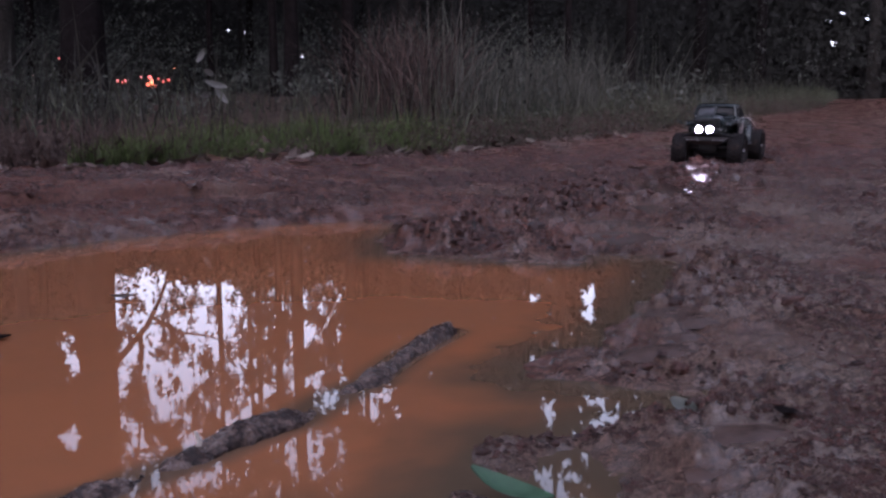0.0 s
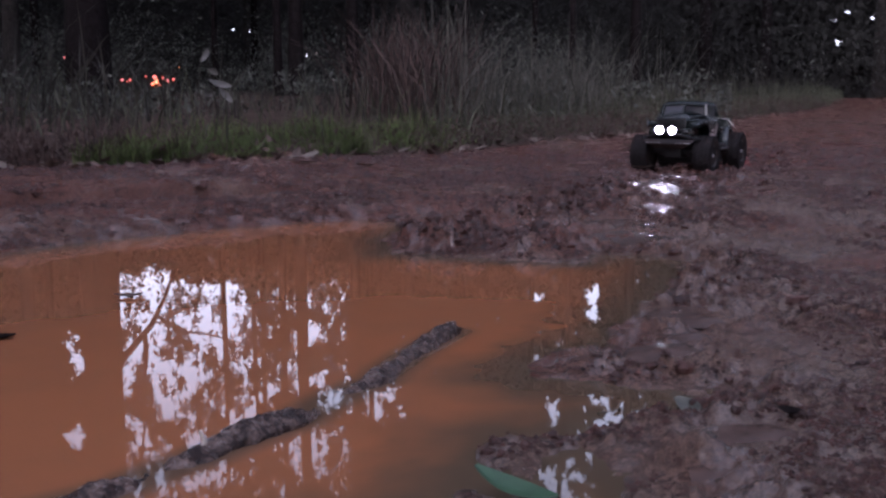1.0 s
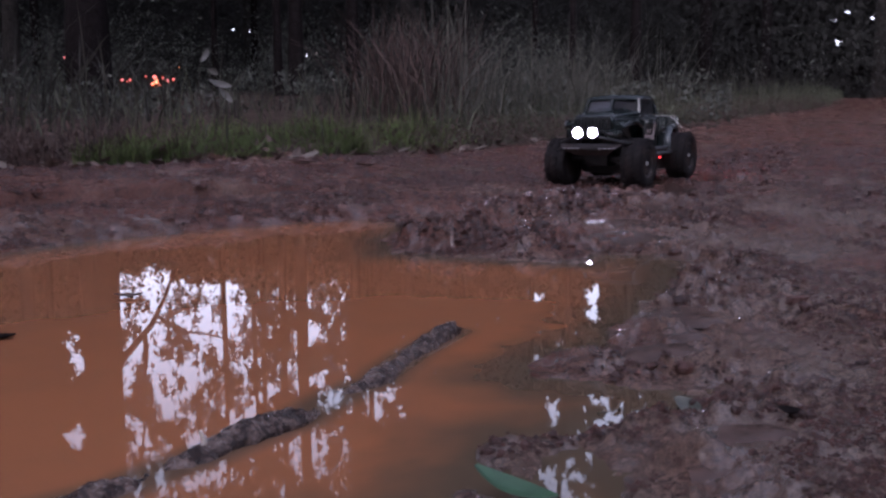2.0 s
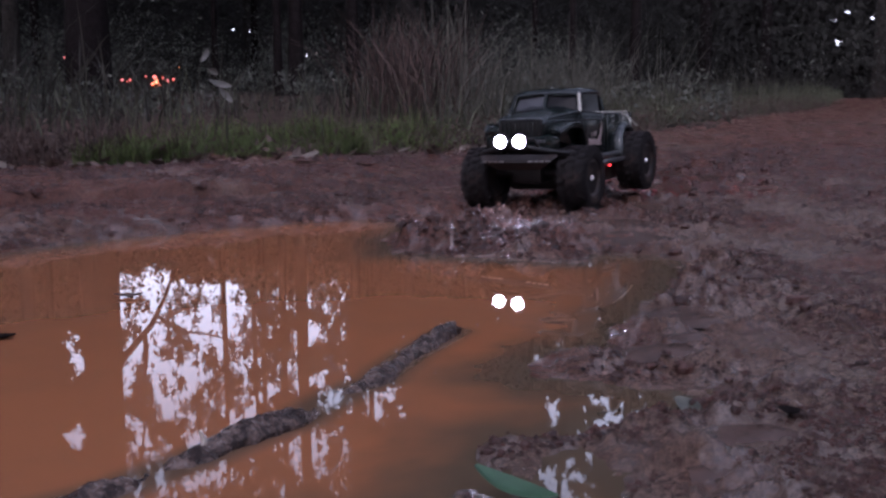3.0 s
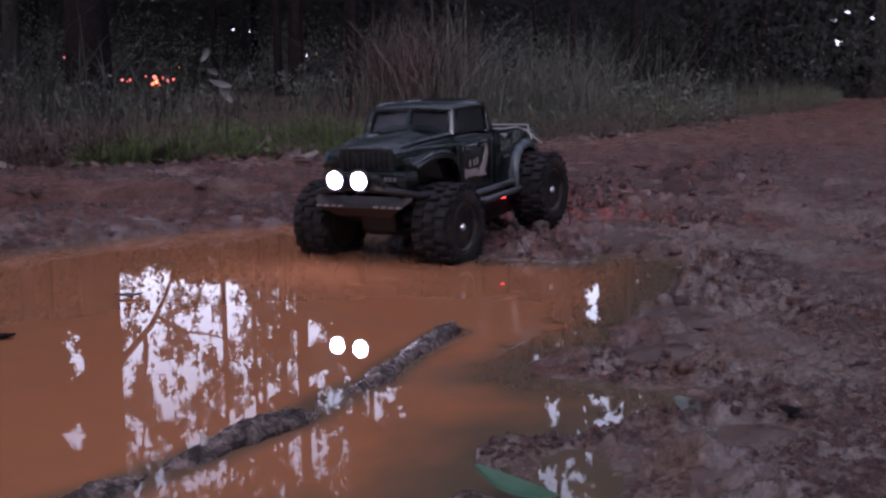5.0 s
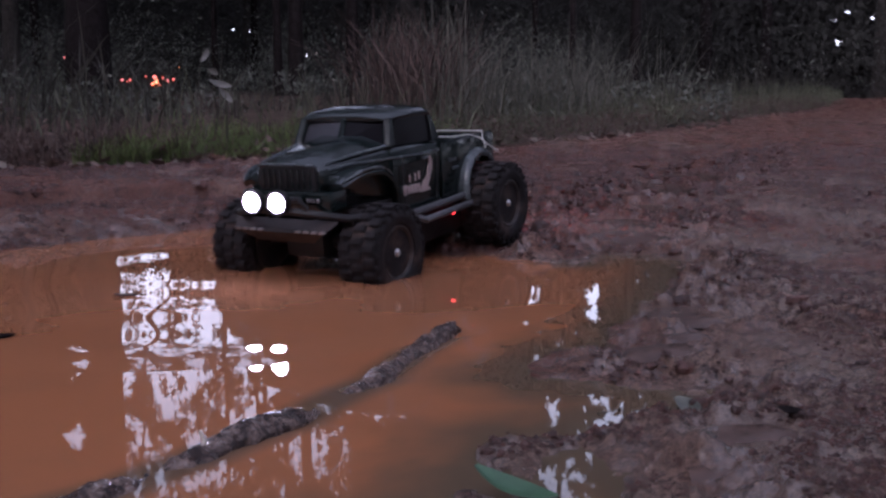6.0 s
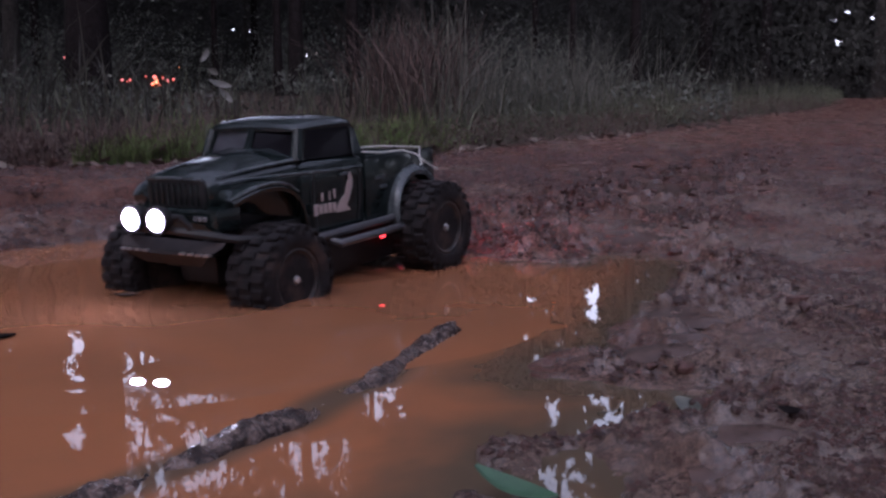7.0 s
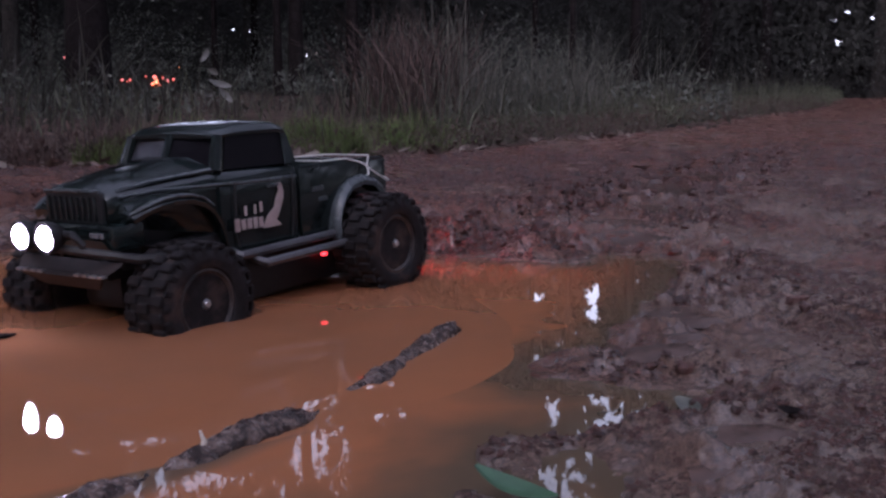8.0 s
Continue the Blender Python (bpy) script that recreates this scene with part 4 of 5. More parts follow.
for s in (1, -1):
    part("front_fender", arch(FRONT_ARCH, s * 0.056, FRONT_OUT, 0.004, 0.010), PAINT, truck, "dark green flared fender")
    bm = bmesh.new()
    tube(bm, [(x, s * (w - 0.0025), z + 0.0005) for (x, z), w in zip(FRONT_ARCH[:8], FRONT_OUT)], [0.001, 0.0028, 0.0035, 0.0032, 0.0026, 0.002, 0.0016, 0.001], 6)
    part("fender_lip", bm, FENDER, truck)
    part("rear_fender", arch(REAR_ARCH, s * 0.095, REAR_OUT, 0.004, 0.012), FENDER, truck, "pale worn edge fender")
    # inner wheel well
    bm = bmesh.new()
    slab(bm, 0.095, 0.215, s * 0.056 - 0.004, s * 0.056 + 0.004, 0.10, 0.172, 0.003)
    part("wheel_well", bm, BLACK, truck)
    # side tubes under the door
    for y, z, x0, x1 in ((0.110, 0.0965, 0.082, -0.105), (0.120, 0.0825, 0.050, -0.108)):
        bm = bmesh.new()
        tube(bm, [(x0 + 0.012, s * (y - 0.02), z + 0.010), (x0, s * y, z), (x1, s * y, z), (x1 - 0.012, s * (y - 0.02), z + 0.008)], 0.0055, 8)
        part("side_tube", bm, STEEL, truck)
    bm = bmesh.new()
    slab(bm, -0.10, 0.085, s * 0.092 - 0.012, s * 0.092 + 0.012, 0.088, 0.098, 0.003)
    part("rocker", bm, BLACK, truck)
    # side decal of pale bars and a curved shape
    yy = s * 0.1012
    for name, x0, x1, z0, z1 in (("decal_bar", 0.080, 0.071, 0.124, 0.140), ("decal_bar", 0.069, 0.061, 0.125, 0.138), ("decal_bar", 0.059, 0.051, 0.125, 0.138),
                                 ("decal_bar", 0.049, 0.041, 0.124, 0.138), ("decal_bar", 0.039, 0.031, 0.124, 0.137), ("decal_bar", 0.062, 0.058, 0.142, 0.154),
                                 ("decal_bar", 0.046, 0.042, 0.142, 0.154), ("decal_bar", 0.036, 0.031, 0.143, 0.156)):
        bm = bmesh.new()
        slab(bm, x1, x0, yy - 0.0008, yy + 0.0008, z0, z1, 0.0006, 1)
        part(name, bm, PINK, truck)
    bm = bmesh.new()
    loft(bm, [[(x - w, yy - 0.001, z), (x + w, yy - 0.001, z), (x + w, yy + 0.001, z), (x - w, yy + 0.001, z)] for x, z, w in
              ((0.016, 0.122, 0.016), (0.018, 0.130, 0.010), (0.012, 0.138, 0.010), (0.004, 0.146, 0.006), (0.000, 0.156, 0.007), (-0.004, 0.166, 0.004), (-0.001, 0.176, 0.003))])
    part("decal_shape", bm, PINK, truck, "pale pink abstract sticker")
# grille
bm = bmesh.new()
slab(bm, 0.223, 0.231, -0.051, 0.051, 0.152, 0.191, 0.004)
grille = part("grille", bm, BLACK, truck)
for k in range(9):
    y = -0.042 + 0.0105 * k
    bm = bmesh.new()
    slab(bm, 0.229, 0.2335, y - 0.0018, y + 0.0018, 0.158, 0.186, 0.001)
    part("slat", bm, PAINT, grille)
bm = bmesh.new()
tube(bm, [(0.231, -0.05, 0.1915), (0.233, 0, 0.1930), (0.231, 0.05, 0.1915)], 0.0025, 6)
part("grille_trim", bm, FENDER, grille)
BADGE = shader("badge_grey", (0.16, 0.15, 0.16), 0.5, vary=0.2, scale=80)
# face below the grille with a small plate of bars
bm = bmesh.new()
slab(bm, 0.196, 0.240, -0.080, 0.080, 0.126, 0.156, 0.006)
part("front_panel", bm, PAINT, truck)
for y in (0.044, 0.052, 0.061):
    bm = bmesh.new()
    slab(bm, 0.2405, 0.2425, y - 0.0027, y + 0.0027, 0.1410, 0.1470, 0.0008)
    part("badge_bar", bm, BADGE, truck)
for s in (1, -1):
    bm = bmesh.new()
    lathe(bm, [(0.006, 0.012), (0.011, 0.010), (0.012, 0.0), (0.010, -0.004)], 16, Matrix.Translation((0.208, s * 0.070, 0.166)) @ pose(0, 0, 0, 0, 0, -90))
    part("old_headlamp", bm, PAINT, truck)
# bumper of bent tube and skid plate with slots
bm = bmesh.new()
tube(bm, [(0.190, 0.115, 0.116), (0.225, 0.100, 0.118), (0.262, 0.050, 0.130), (0.272, 0.034, 0.134), (0.272, -0.034, 0.134), (0.262, -0.050, 0.130), (0.225, -0.100, 0.118), (0.190, -0.115, 0.116)], 0.0055, 8)
bumper = part("bumper", bm, BLACK, truck)
bm = bmesh.new()
loft(bm, [[(0.240, -0.092, 0.116), (0.240, 0.092, 0.116), (0.245, 0.092, 0.112), (0.245, -0.092, 0.112)],
          [(0.256, -0.078, 0.104), (0.256, 0.078, 0.104), (0.260, 0.078, 0.100), (0.260, -0.078, 0.100)],
          [(0.240, -0.050, 0.086), (0.240, 0.050, 0.086), (0.244, 0.050, 0.083), (0.244, -0.050, 0.083)]])
skid = part("skid_plate", bm, shader("scuffed_plate", (0.034, 0.024, 0.022), 0.5, metal=0.0, vary=0.5, scale=40), truck, "scuffed brown skid plate")
for k in range(4):
    for s in (1, -1):
        bm = bmesh.new()
        y = s * (0.034 + 0.014 * k)
        slab(bm, 0.2535, 0.2615, y - 0.0045, y + 0.0045, 0.1005, 0.1035, 0.001)
        part("slot_rim", bm, SILVER, skid)
# two round lamps on a bar
bm = bmesh.new()
tube(bm, [(0.262, -0.055, 0.136), (0.270, -0.050, 0.150), (0.270, 0.050, 0.150), (0.262, 0.055, 0.136)], 0.0045, 8)
part("lamp_bar", bm, BLACK, truck)
for s in (1, -1):
    m = Matrix.Translation((0.278, s * 0.0225, 0.1475)) @ pose(0, 0, 0, 0, 0, -90)
    bm = bmesh.new()
    lathe(bm, [(0.010, -0.012), (0.016, -0.004), (0.0185, 0.004), (0.0185, 0.0095), (0.0165, 0.0095), (0.0140, 0.0082)], 24, m)
    lamp = part("headlight", bm, BLACK, truck)
    bm = bmesh.new()
    lathe(bm, [(0.0135, 0.0085), (0.0120, 0.0105), (0.006, 0.0118), (0.001, 0.012)], 24, m)
    part("lens", bm, LED, lamp, "glowing white lamp lens")
    bm = bmesh.new()
    slab(bm, -0.224, -0.2195, s * 0.080 - 0.010, s * 0.080 + 0.010, 0.140, 0.152, 0.002)
    tail = part("tail_light", bm, RED_LED, truck, "glowing red tail light")
for mx, my, mz in MARKERS:
    bm = bmesh.new()
    slab(bm, mx - 0.004, mx + 0.004, my - 0.003, my + 0.003, mz - 0.002, mz + 0.002, 0.001)
    part("marker_light", bm, MARKER, truck, "small red lamp, two fender markers and one added underneath")
# chassis, axles, links, shock absorbers
for s in (1, -1):
    bm = bmesh.new()
    slab(bm, -0.21, 0.225, s * 0.036 - 0.005, s * 0.036 + 0.005, 0.088, 0.112, 0.002)
    part("chassis_rail", bm, BLACK, truck)
bm = bmesh.new()
slab(bm, -0.07, 0.06, -0.034, 0.034, 0.072, 0.112, 0.006)
part("gearbox", bm, BLACK, truck)
# black boxes added underneath to block sky reflections between the wheels
bm = bmesh.new()
slab(bm, -0.135, 0.130, -0.080, 0.080, 0.027, 0.090, 0.012)
part("belly_block", bm, BLACK, truck)
for x0, x1, w in ((0.105, 0.205, 0.036), (-0.225, -0.110, 0.078)):
    bm = bmesh.new()
    slab(bm, x0, x1, -w, w, 0.048 if x0 > 0 else 0.027, 0.092, 0.012)
    part("axle_block", bm, BLACK, truck)
bm = bmesh.new()
slab(bm, -0.19, 0.19, -0.09, 0.09, 0.112, 0.126, 0.004)
part("floor_pan", bm, BLACK, truck)
for x in (0.172, -0.167):
    bm = bmesh.new()
    tube(bm, [(x, -0.11, TYRE_R), (x, -0.03, TYRE_R), (x, 0.03, TYRE_R), (x, 0.11, TYRE_R)], [0.010, 0.011, 0.011, 0.010], 10)
    slab(bm, x - 0.022, x + 0.022, -0.006, 0.034, TYRE_R - 0.022, TYRE_R + 0.022, 0.009)
    part("axle", bm, BLACK, truck)
    for s in (1, -1):
        bm = bmesh.new()
        tube(bm, [(x, s * 0.062, TYRE_R + 0.004), (x * 0.93, s * 0.048, 0.100), (x * 0.9, s * 0.044, 0.14)], [0.006, 0.0085, 0.006], 10)
        shock = part("shock_absorber", bm, STEEL, truck)
        bm = bmesh.new()
        for k in range(30):
            t0, t1 = k / 30, (k + 1) / 30
            f = lambda t: (x * (1 - 0.09 * t) + 0.011 * math.cos(t * 38), s * (0.062 - 0.016 * t) + 0.011 * math.sin(t * 38), TYRE_R + 0.006 + 0.05 * t)
            tube(bm, [f(t0), f(t1)], 0.0015, 5, False)
        part("spring", bm, BLACK, shock)
        bm = bmesh.new()
        tube(bm, [(x * 0.98, s * 0.05, TYRE_R - 0.012), (x * 0.3, s * 0.03, 0.082)], 0.0045, 8)
        part("link", bm, STEEL, truck)
# loose cord tied over the bed
cord = bmesh.new()
tube(cord, [(-0.105, -0.085, 0.191), (-0.100, 0.0, 0.1935), (-0.095, 0.090, 0.1935), (-0.140, 0.098, 0.1925), (-0.168, 0.104, 0.184), (-0.184, 0.117, 0.1665), (-0.203, 0.1185, 0.157)], 0.0012, 6)
tube(cord, [(-0.120, -0.080, 0.190), (-0.190, 0.02, 0.193), (-0.190, 0.098, 0.1925), (-0.176, 0.106, 0.180), (-0.166, 0.1165, 0.169), (-0.160, 0.1175, 0.1675)], 0.0012, 6)
tube(cord, [(-0.199, 0.1180, 0.159), (-0.206, 0.1190, 0.1555)], 0.0024, 6)
part("cord", cord, CORD, truck, "thin pale cord tied over the bed")


# spokes paler, rim dish darker: the recess's shade is put into the colours
SPOKE = shader("lit_spoke", (0.085, 0.080, 0.084), 0.35, vary=0.4, scale=60, rough_vary=0.1)
RIM = shader("black_rim", (0.018, 0.016, 0.017), 0.4, vary=0.4, scale=50, rough_vary=0.1, other=(0.055, 0.04, 0.035), mix_scale=25)


def lug(x0, x1, y0, y1, z0, z1):
    me = bpy.data.meshes.new("lug")
    b = slab(bmesh.new(), x0, x1, y0, y1, z0, z1, 0.0012, 1)
    b.to_mesh(me)
    b.free()
    me.materials.append(RUBBER)
    return me


LUGS = [(lug(-0.0058, 0.0058, -0.030, -0.012, 0.0655, TYRE_R + 0.0005), 0), (lug(-0.0058, 0.0058, -0.009, 0.009, 0.0655, TYRE_R + 0.0005), 0.5), (lug(-0.0058, 0.0058, 0.012, 0.030, 0.0655, TYRE_R + 0.0005), 0),
        (lug(-0.004, 0.004, 0.027, 0.0322, 0.054, 0.067), 0.5), (lug(-0.004, 0.004, -0.0322, -0.027, 0.054, 0.067), 0.5)]


def wheel(x, y):
    s = 1 if y > 0 else -1
    tyre = bmesh.new()
    w = 0.030
    lathe(tyre, [(0.0395, -w * 0.82), (0.043, -w * 1.0), (0.052, -w * 1.10), (0.060, -w * 1.05), (0.0655, -w * 0.86), (0.067, -w * 0.4), (0.067, w * 0.4), (0.0655, w * 0.86), (0.060, w * 1.05), (0.052, w * 1.10), (0.043, w * 1.0), (0.0395, w * 0.82)], 40)
    hub = part("wheel", tyre, RUBBER, truck, "chunky lugged rubber tyre wet with mud")
    bm = bmesh.new()
    lathe(bm, [(0.012, -0.030 * s), (0.040, -0.030 * s), (0.043, -0.020 * s), (0.038, 0.0), (0.040, 0.024 * s), (0.0415, 0.0275 * s), (0.0385, 0.0285 * s), (0.0355, 0.026 * s), (0.034, -0.012 * s), (0.014, -0.012 * s), (0.011, 0.010 * s), (0.009, 0.014 * s), (0.002, 0.014 * s)], 24)
    for k in range(6):
        b = bmesh.new()
        slab(b, 0.009, 0.036, min(0.002 * s, 0.013 * s), max(0.002 * s, 0.013 * s), -0.0042, 0.0042, 0.0012, 1)
        bmesh.ops.transform(b, matrix=pose(0, 0, 0, 0, 60 * k, 0), verts=b.verts[:])
        part("spoke", b, SPOKE, hub)
    part("rim", bm, RIM, hub, "black spoked plastic rim")
    for k in range(22):
        for me, off in LUGS:
            ob = new("lug", me)
            ob.parent = hub
            ob.matrix_basis = pose(0, 0, 0, 0, 360 / 22 * (k + off), 0)
    bm = bmesh.new()
    lathe(bm, [(0.0068, 0.008 * s), (0.0068, 0.025 * s), (0.004, 0.0285 * s), (0.001, 0.0285 * s)], 6)
    part("wheel_nut", bm, SILVER, hub, "silver wheel nut")
    return hub


hubs = [(wheel(x, y), x, y) for x, y in WHEELS]

# ---- log, leaves and litter ----
def limb_in_water():
    base = tagged(new("fallen_branch"), "wet bark-covered branch half sunk in the puddle", "branch")
    pts, rad = LOG_LINE, LOG_RAD
    P, R = [], []
    for i in range(len(pts) - 1):
        for k in range(6):
            t = k / 6
            P.append(Vector(pts[i]).lerp(Vector(pts[i + 1]), t))
            R.append((rad[i] * (1 - t) + rad[i + 1] * t) * (1 + 0.10 * noise.noise(Vector((i + t, 3, 1)) * 2.5)))
    P.append(Vector(pts[-1]))
    R.append(rad[-1])
    bm = tube(bmesh.new(), P, R, 18)
    for v in bm.verts:
        v.co += 0.004 * Vector((noise.noise(v.co * 55), noise.noise(v.co * 55 + Vector((9, 0, 0))), noise.noise(v.co * 55 + Vector((0, 9, 0)))))
    for v in bm.verts:
        v.co += 0.0030 * Vector((noise.noise(v.co * 190), noise.noise(v.co * 190 + Vector((9, 0, 0))), noise.noise(v.co * 190 + Vector((0, 9, 0)))))
    part("bark", bm, LOG, base)
    bm = bmesh.new()
    lathe(bm, [(0.0118, -0.001), (0.0118, 0.0015), (0.010, 0.0025), (0.002, 0.0025)], 18, Matrix.Translation(P[-1] + Vector((-0.001, -0.003, 0.002))) @ pose(0, 0, 0, 62, 0, -18))
    part("cut_end", bm, END, base, "dark wet slanting sawn end")
    bm = tube(bmesh.new(), [(-0.166, 0.652, 0.0), (-0.164, 0.658, 0.009), (-0.168, 0.663, 0.015)], [0.003, 0.002, 0.001], 6)
    part("splinter", bm, CUT, base, "pale splinter")


limb_in_water()


def leaf_blade(name, length, width, material, label, m, curl=0.3, thick=0.0008):
    bm = bmesh.new()
    n = 10
    rows = []
    for i in range(n + 1):
        t = i / n
        w = width / 2 * math.sin(math.pi * min(1, t * 0.97 + 0.02)) ** 0.8 + 0.0006
        x, z = length * (t - 0.5), curl * length * (t - 0.5) ** 2
        rows.append([(x, -w, z + w * 0.35), (x, -w * 0.4, z + 0.1 * w), (x, 0, z), (x, w * 0.4, z + 0.1 * w), (x, w, z + w * 0.35),
                     (x, w * 0.4, z + 0.1 * w - thick), (x, 0, z - thick), (x, -w * 0.4, z + 0.1 * w - thick)])
    loft(bm, rows)
    ob = obj(name, bm, material)
    ob.matrix_basis = m
    return tagged(ob, label, "leaf")


leaf_blade("green_leaf", 0.058, 0.017, FRESH, "fresh green leaf lying at the puddle edge", pose(0.043, 0.566, 0.010, 8, 6, -36), 0.5)
leaf_blade("grey_leaf", 0.026, 0.013, STONE, "grey-green curled leaf on the mud", pose(0.192, 0.752, on_ground(0.192, 0.752) + 0.003, 25, 8, -55), 0.6)
leaf_blade("dark_leaf", 0.016, 0.009, BARK, "small dark leaf scrap on mud", pose(0.246, 0.683, on_ground(0.246, 0.683) + 0.003, 10, 0, -30), 0.6)
leaf_blade("floating_leaf", 0.034, 0.012, DEAD_LEAF, "dead leaf floating on the puddle", pose(-0.397, 1.23, 0.002, 0, 0, 10), 0.4)
leaf_blade("floating_leaf", 0.03, 0.014, BARK, "dark leaf floating on the puddle", pose(-0.455, 1.0, 0.002, 0, 0, 20), 0.4)
rl = random.Random(3)
protos = []
for k in range(300):
    x = -1.8 + 3.0 * rl.random() if k < 230 else rl.uniform(1.0, 4.6)
    y = float(np.interp(x, EDGE_X, EDGE_Y)) + rl.gauss(-0.02, 0.09) + (rl.random() < 0.35) * rl.uniform(0, 0.5)
    m = pose(x, y, on_ground(x, y) + 0.008, rl.uniform(-40, 40), rl.uniform(-30, 30), rl.uniform(0, 360))
    pale = rl.random() < 0.33
    if len(protos) < 2:
        pale = len(protos) == 1
        made = leaf_blade("dead_leaf", 0.075, 0.024, PALE_LEAF if pale else DEAD_LEAF, "curled bleached leaf on the road edge" if pale else "curled dead brown leaf on the road edge", m, 0.35)
        protos.append(tagged(made, group="leaf litter"))
    else:
        copy_thing(protos[pale], m).scale = [rl.uniform(0.4, 1.05)] * 3
for x, y in [(0.62, 3.1), (2.6, 7.2), (2.9, 7.0), (-0.25, 3.3), (-0.42, 3.05), (-0.46, 3.1), (-1.02, 2.75)]:
    copy_thing(protos[1], pose(x, y, on_ground(x, y) + 0.008, 5, 0, rl.uniform(0, 360)))

# loose clods of churned mud
def clods(name, n, seed, small):
    r = np.random.default_rng(seed)
    y = 0.5 + 4.6 * r.random(n * 7) ** 2.0
    x = r.uniform(-0.5, 0.5, n * 7) * (0.5 + y) * 1.1
    band = np.exp(-(((x - 0.10) * 0.89 - (y - 1.9) * 0.45) / 0.20) ** 2) * step(y, 1.4, 1.6)
    side = np.exp(-(shore_distance(x, y, SHORE) / 0.10) ** 2) * step(y, 1.9, 1.4) * (x > 0)
    # a row of dark clods along the far ledge stands in for its shadow line
    ledge = y - 2.03 - (x + 0.9) * 0.55 + 0.10 * fbm(x * 4, y * 0 + 2.5, 3, 3)
    bank = np.exp(-((ledge - 0.01) / 0.022) ** 2) * (x < -0.35)
    want = 0.7 + 0.3 * band if small else 0.012 + 0.9 * band + 0.25 * side + 0.8 * bank
    want = want * np.clip(0.4 + 2.2 * fbm(x * 7, y * 7, 3, 5), 0, 1) * (verge(x, y) < 0)
    h = ground_height(x, y)
    ok = (r.random(n * 7) < want) & (h > 0.003) & (hollow(x, y) < 0.4)
    x, y, h = x[ok][:n], y[ok][:n], h[ok][:n]
    k = len(x)
    if small:
        ico = np.array([(1, 0, 0), (0, 1, 0), (-1, 0, 0), (0, -1, 0), (0, 0, 1)], dtype=float)
        tri = np.array([(0, 1, 4), (1, 2, 4), (2, 3, 4), (3, 0, 4)])
        size = (0.0010 + 0.0028 * r.random(k) ** 3) * (0.40 + 0.65 * np.minimum(y, 3.0))
    else:
        b = bmesh.new()
        bmesh.ops.create_icosphere(b, subdivisions=1, radius=1)
        ico = np.array([v.co[:] for v in b.verts])
        tri = np.array([[v.index for v in f.verts] for f in b.faces])
        b.free()
        size = (0.0016 + 0.0068 * r.random(k) ** 3) * (0.20 + 0.68 * np.minimum(y, 2.5))
    sx = size[:, None, None] * np.stack([r.uniform(0.8, 1.6, k), r.uniform(0.7, 1.3, k), r.uniform(0.6, 1.1, k)], -1)[:, None, :]
    V = ico[None] * (1 + r.uniform(-0.35, 0.35, (k, len(ico), 1))) * sx + np.stack([x, y, h + size * 0.1], -1)[:, None, :]
    F = (np.arange(k)[:, None, None] * len(ico) + tri).reshape(-1, 3)
    return soup(name, V.reshape(-1, 3).tolist(), F.tolist(), CLOD)


tagged(clods("mud_clods", 15000, 41, False), "loose dark red clods of churned mud, some drawing the ledge's shadow", "mud", kind="stuff")
tagged(clods("mud_crumbs", 85000, 42, True), "fine dark crumbs scattered over the mud", "mud", kind="stuff")

# pale-leaved sapling on the verge
sap = tagged(new("sapling"), "small sapling with a few broad pale leaves", "plant")
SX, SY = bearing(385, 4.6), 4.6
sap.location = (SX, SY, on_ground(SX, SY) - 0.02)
bm = bmesh.new()
tube(bm, [(0, 0, 0), (0.01, 0, 0.12), (-0.015, 0, 0.24), (-0.03, 0, 0.36)], [0.004, 0.0035, 0.003, 0.002], 6)
tube(bm, [(0.01, 0, 0.14), (0.16, 0, 0.06), (0.24, 0.02, 0.02)], [0.003, 0.003, 0.002], 6)
part("stem", bm, BARK_PALE, sap)
PALE = shader("pale_leaf", (0.10, 0.096, 0.088), 0.6, vary=0.25, scale=30)
for x, z, a, ln in ((-0.035, 0.37, 60, 0.07), (0.03, 0.24, -15, 0.11), (0.05, 0.19, -50, 0.09), (-0.02, 0.20, 200, 0.05), (0.0, 0.30, 150, 0.05)):
    lf = leaf_blade("leaf", ln, 0.03, PALE, "", pose(x, 0, z, 70, -a, 0), 0.6)
    del lf["category"]
    lf.parent = sap

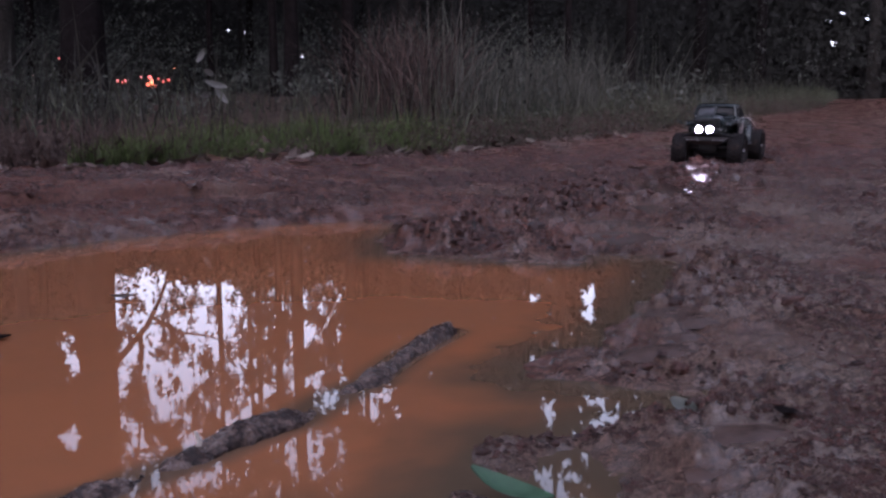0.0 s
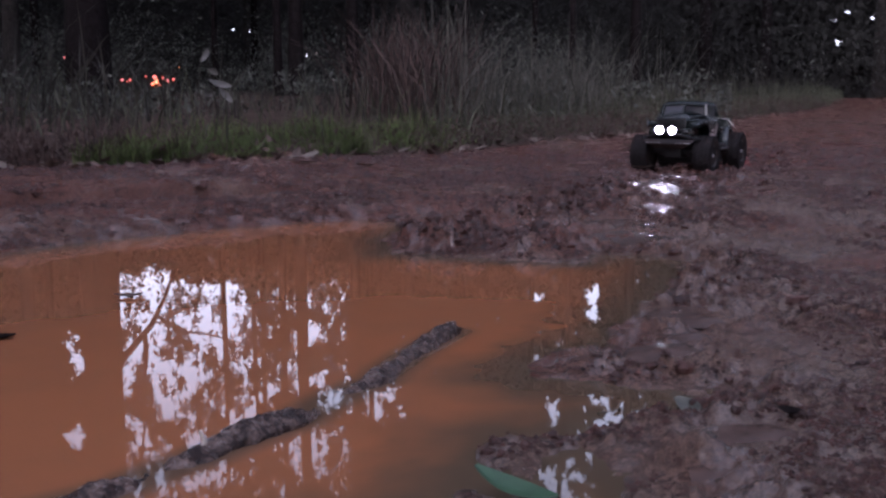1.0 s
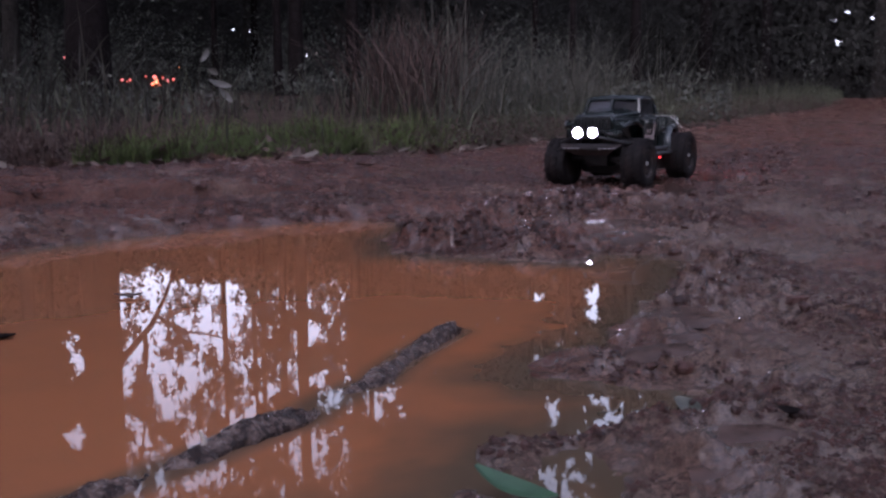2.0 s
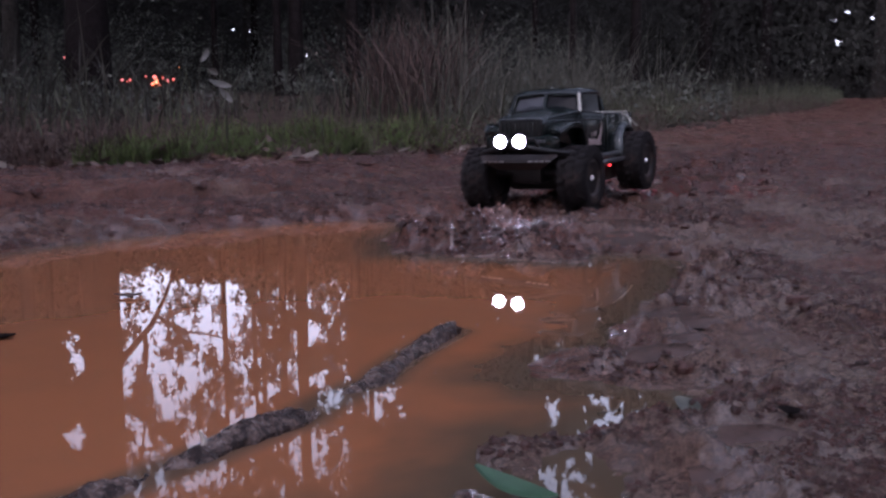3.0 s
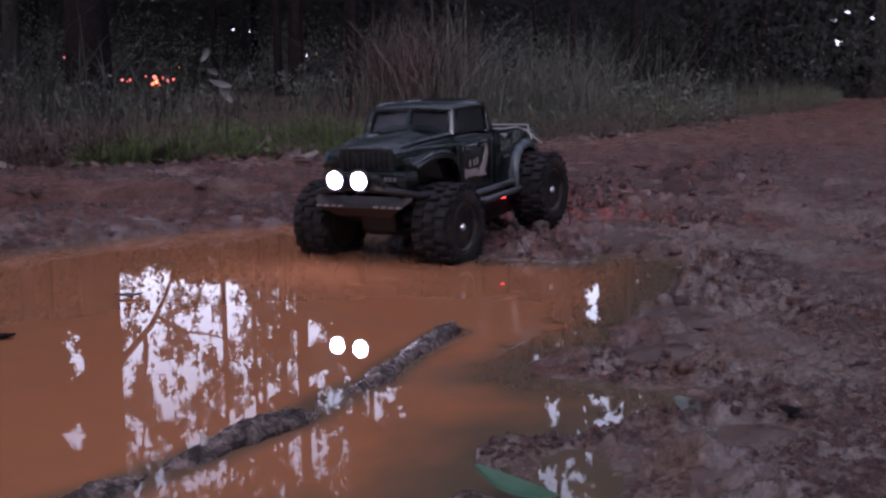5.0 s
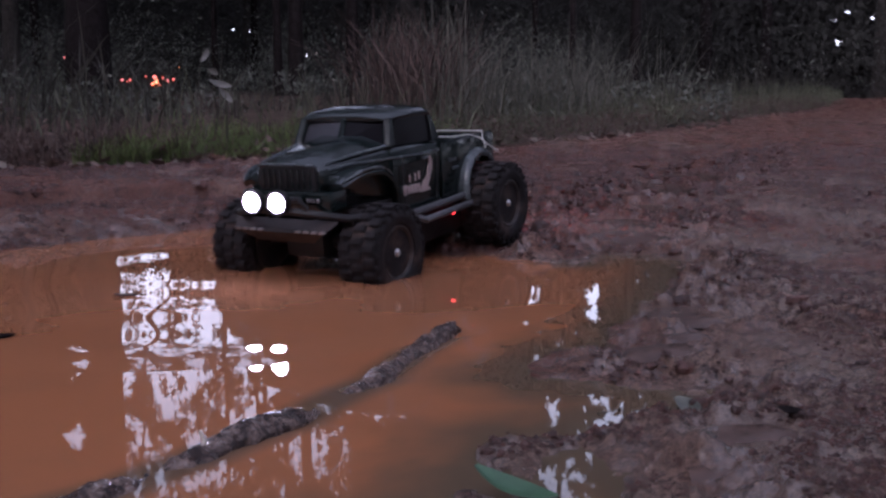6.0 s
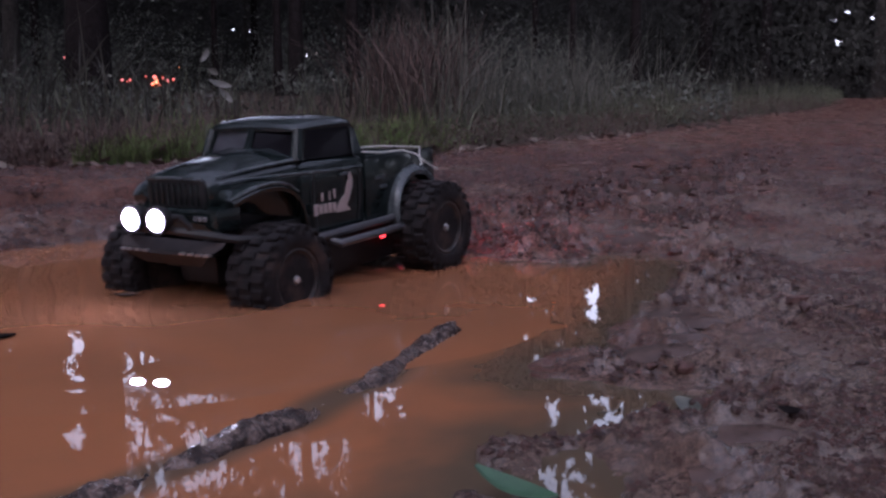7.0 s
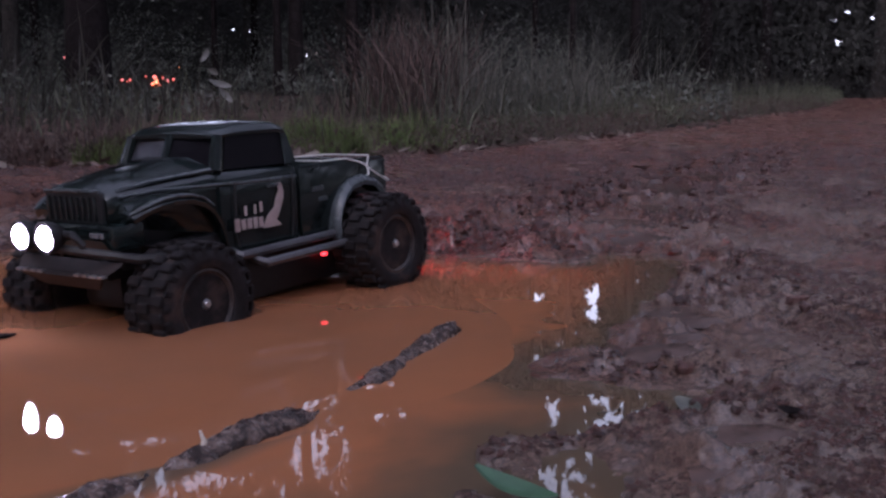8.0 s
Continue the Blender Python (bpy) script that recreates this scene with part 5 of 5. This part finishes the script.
# dead bracken bush, far lamps
P = scatter(2600, -0.75, 0.35, 6.2, 7.8, lambda x, y: np.exp(-((x + 0.2) / 0.26) ** 2 - ((y - 7) / 0.5) ** 2), 31)
tagged(blades("bracken", P, 0.72, 0.011, 0.5, RUST, 9), "rust-brown dead bracken clump among grass", "bush", kind="stuff")
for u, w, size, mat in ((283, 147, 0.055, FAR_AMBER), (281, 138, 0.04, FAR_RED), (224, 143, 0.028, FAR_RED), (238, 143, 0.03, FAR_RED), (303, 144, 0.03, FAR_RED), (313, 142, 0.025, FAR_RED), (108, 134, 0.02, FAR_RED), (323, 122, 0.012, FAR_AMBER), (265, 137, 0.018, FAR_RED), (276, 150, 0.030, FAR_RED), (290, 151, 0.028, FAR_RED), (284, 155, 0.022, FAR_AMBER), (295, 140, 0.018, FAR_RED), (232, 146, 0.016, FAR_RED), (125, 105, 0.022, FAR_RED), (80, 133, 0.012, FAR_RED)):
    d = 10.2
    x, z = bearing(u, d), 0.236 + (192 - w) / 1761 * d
    bm = bmesh.new()
    bmesh.ops.create_icosphere(bm, subdivisions=2, radius=size / 2)
    for v in bm.verts:
        v.co *= 1 + 0.5 * noise.noise(v.co * 60)
    ob = obj("far_light", bm, mat)
    ob.location = (x, d, z)
    tagged(ob, "small red light glowing far off between trees", "light", "far lights")


# ripples pushed out by the truck
def ripple_shape(x, y):
    r, a = np.hypot(x, y), np.arctan2(y, x)
    wob = 0.06 * fbm(x * 3 + 5, y * 3, 2, 2)
    wave = np.cos((r + wob) * math.tau / 0.24) * 0.0005 * step(r, 0.9, 0.35) + 0.0014 * fbm(x * 4.5, y * 4.5, 2, 3)
    lift = step(r + wob, 0.70, 0.46)
    return -0.003 + lift * (0.0043 + wave * step(r, 0.05, 0.2))


ripple = water_sheet("ripples", -0.85, 0.85, -0.85, 0.85, 170, 170, ripple_shape)
ripple.data.attributes["depth"].data.foreach_set("value", [0.9] * len(ripple.data.vertices))
tagged(ripple, "round ripples spreading over the muddy puddle", "ripples", kind="stuff")

# ---- movement ----
def motions():
    walk(truck, [(t, pose(x, y, z, roll, pitch, yaw)) for t, x, y, z, yaw, pitch, roll in TRUCK])
    walk(ripple, [(0.0, pose(0.75, 3.05, 0)), (4.6, pose(0.70, 2.98, 0)), (5.2, pose(0.05, 1.95, 0)), (5.7, pose(-0.30, 1.50, 0, 0, 0, 4)), (6.5, pose(-0.36, 1.38, 0, 0, 0, 6)),
                  (7.3, pose(-0.42, 1.24, 0, 0, 0, 9)), (8.0, pose(-0.46, 1.12, 0, 0, 0, 12))])
    ts = [r[0] for r in TRUCK]
    run = [0.0]
    for a, b in zip(TRUCK, TRUCK[1:]):
        run.append(run[-1] + math.hypot(b[1] - a[1], b[2] - a[2]))
    for hub, x, y in hubs:
        rows = []
        for k in range(121):
            t = min(8.0, k / 15)
            rows.append((t, pose(x, y, 0.059 if x > 0 else TYRE_R, 0, math.degrees(float(np.interp(t, ts, run)) / (TYRE_R * SIZE)), 0)))
        walk(hub, rows)


motions()
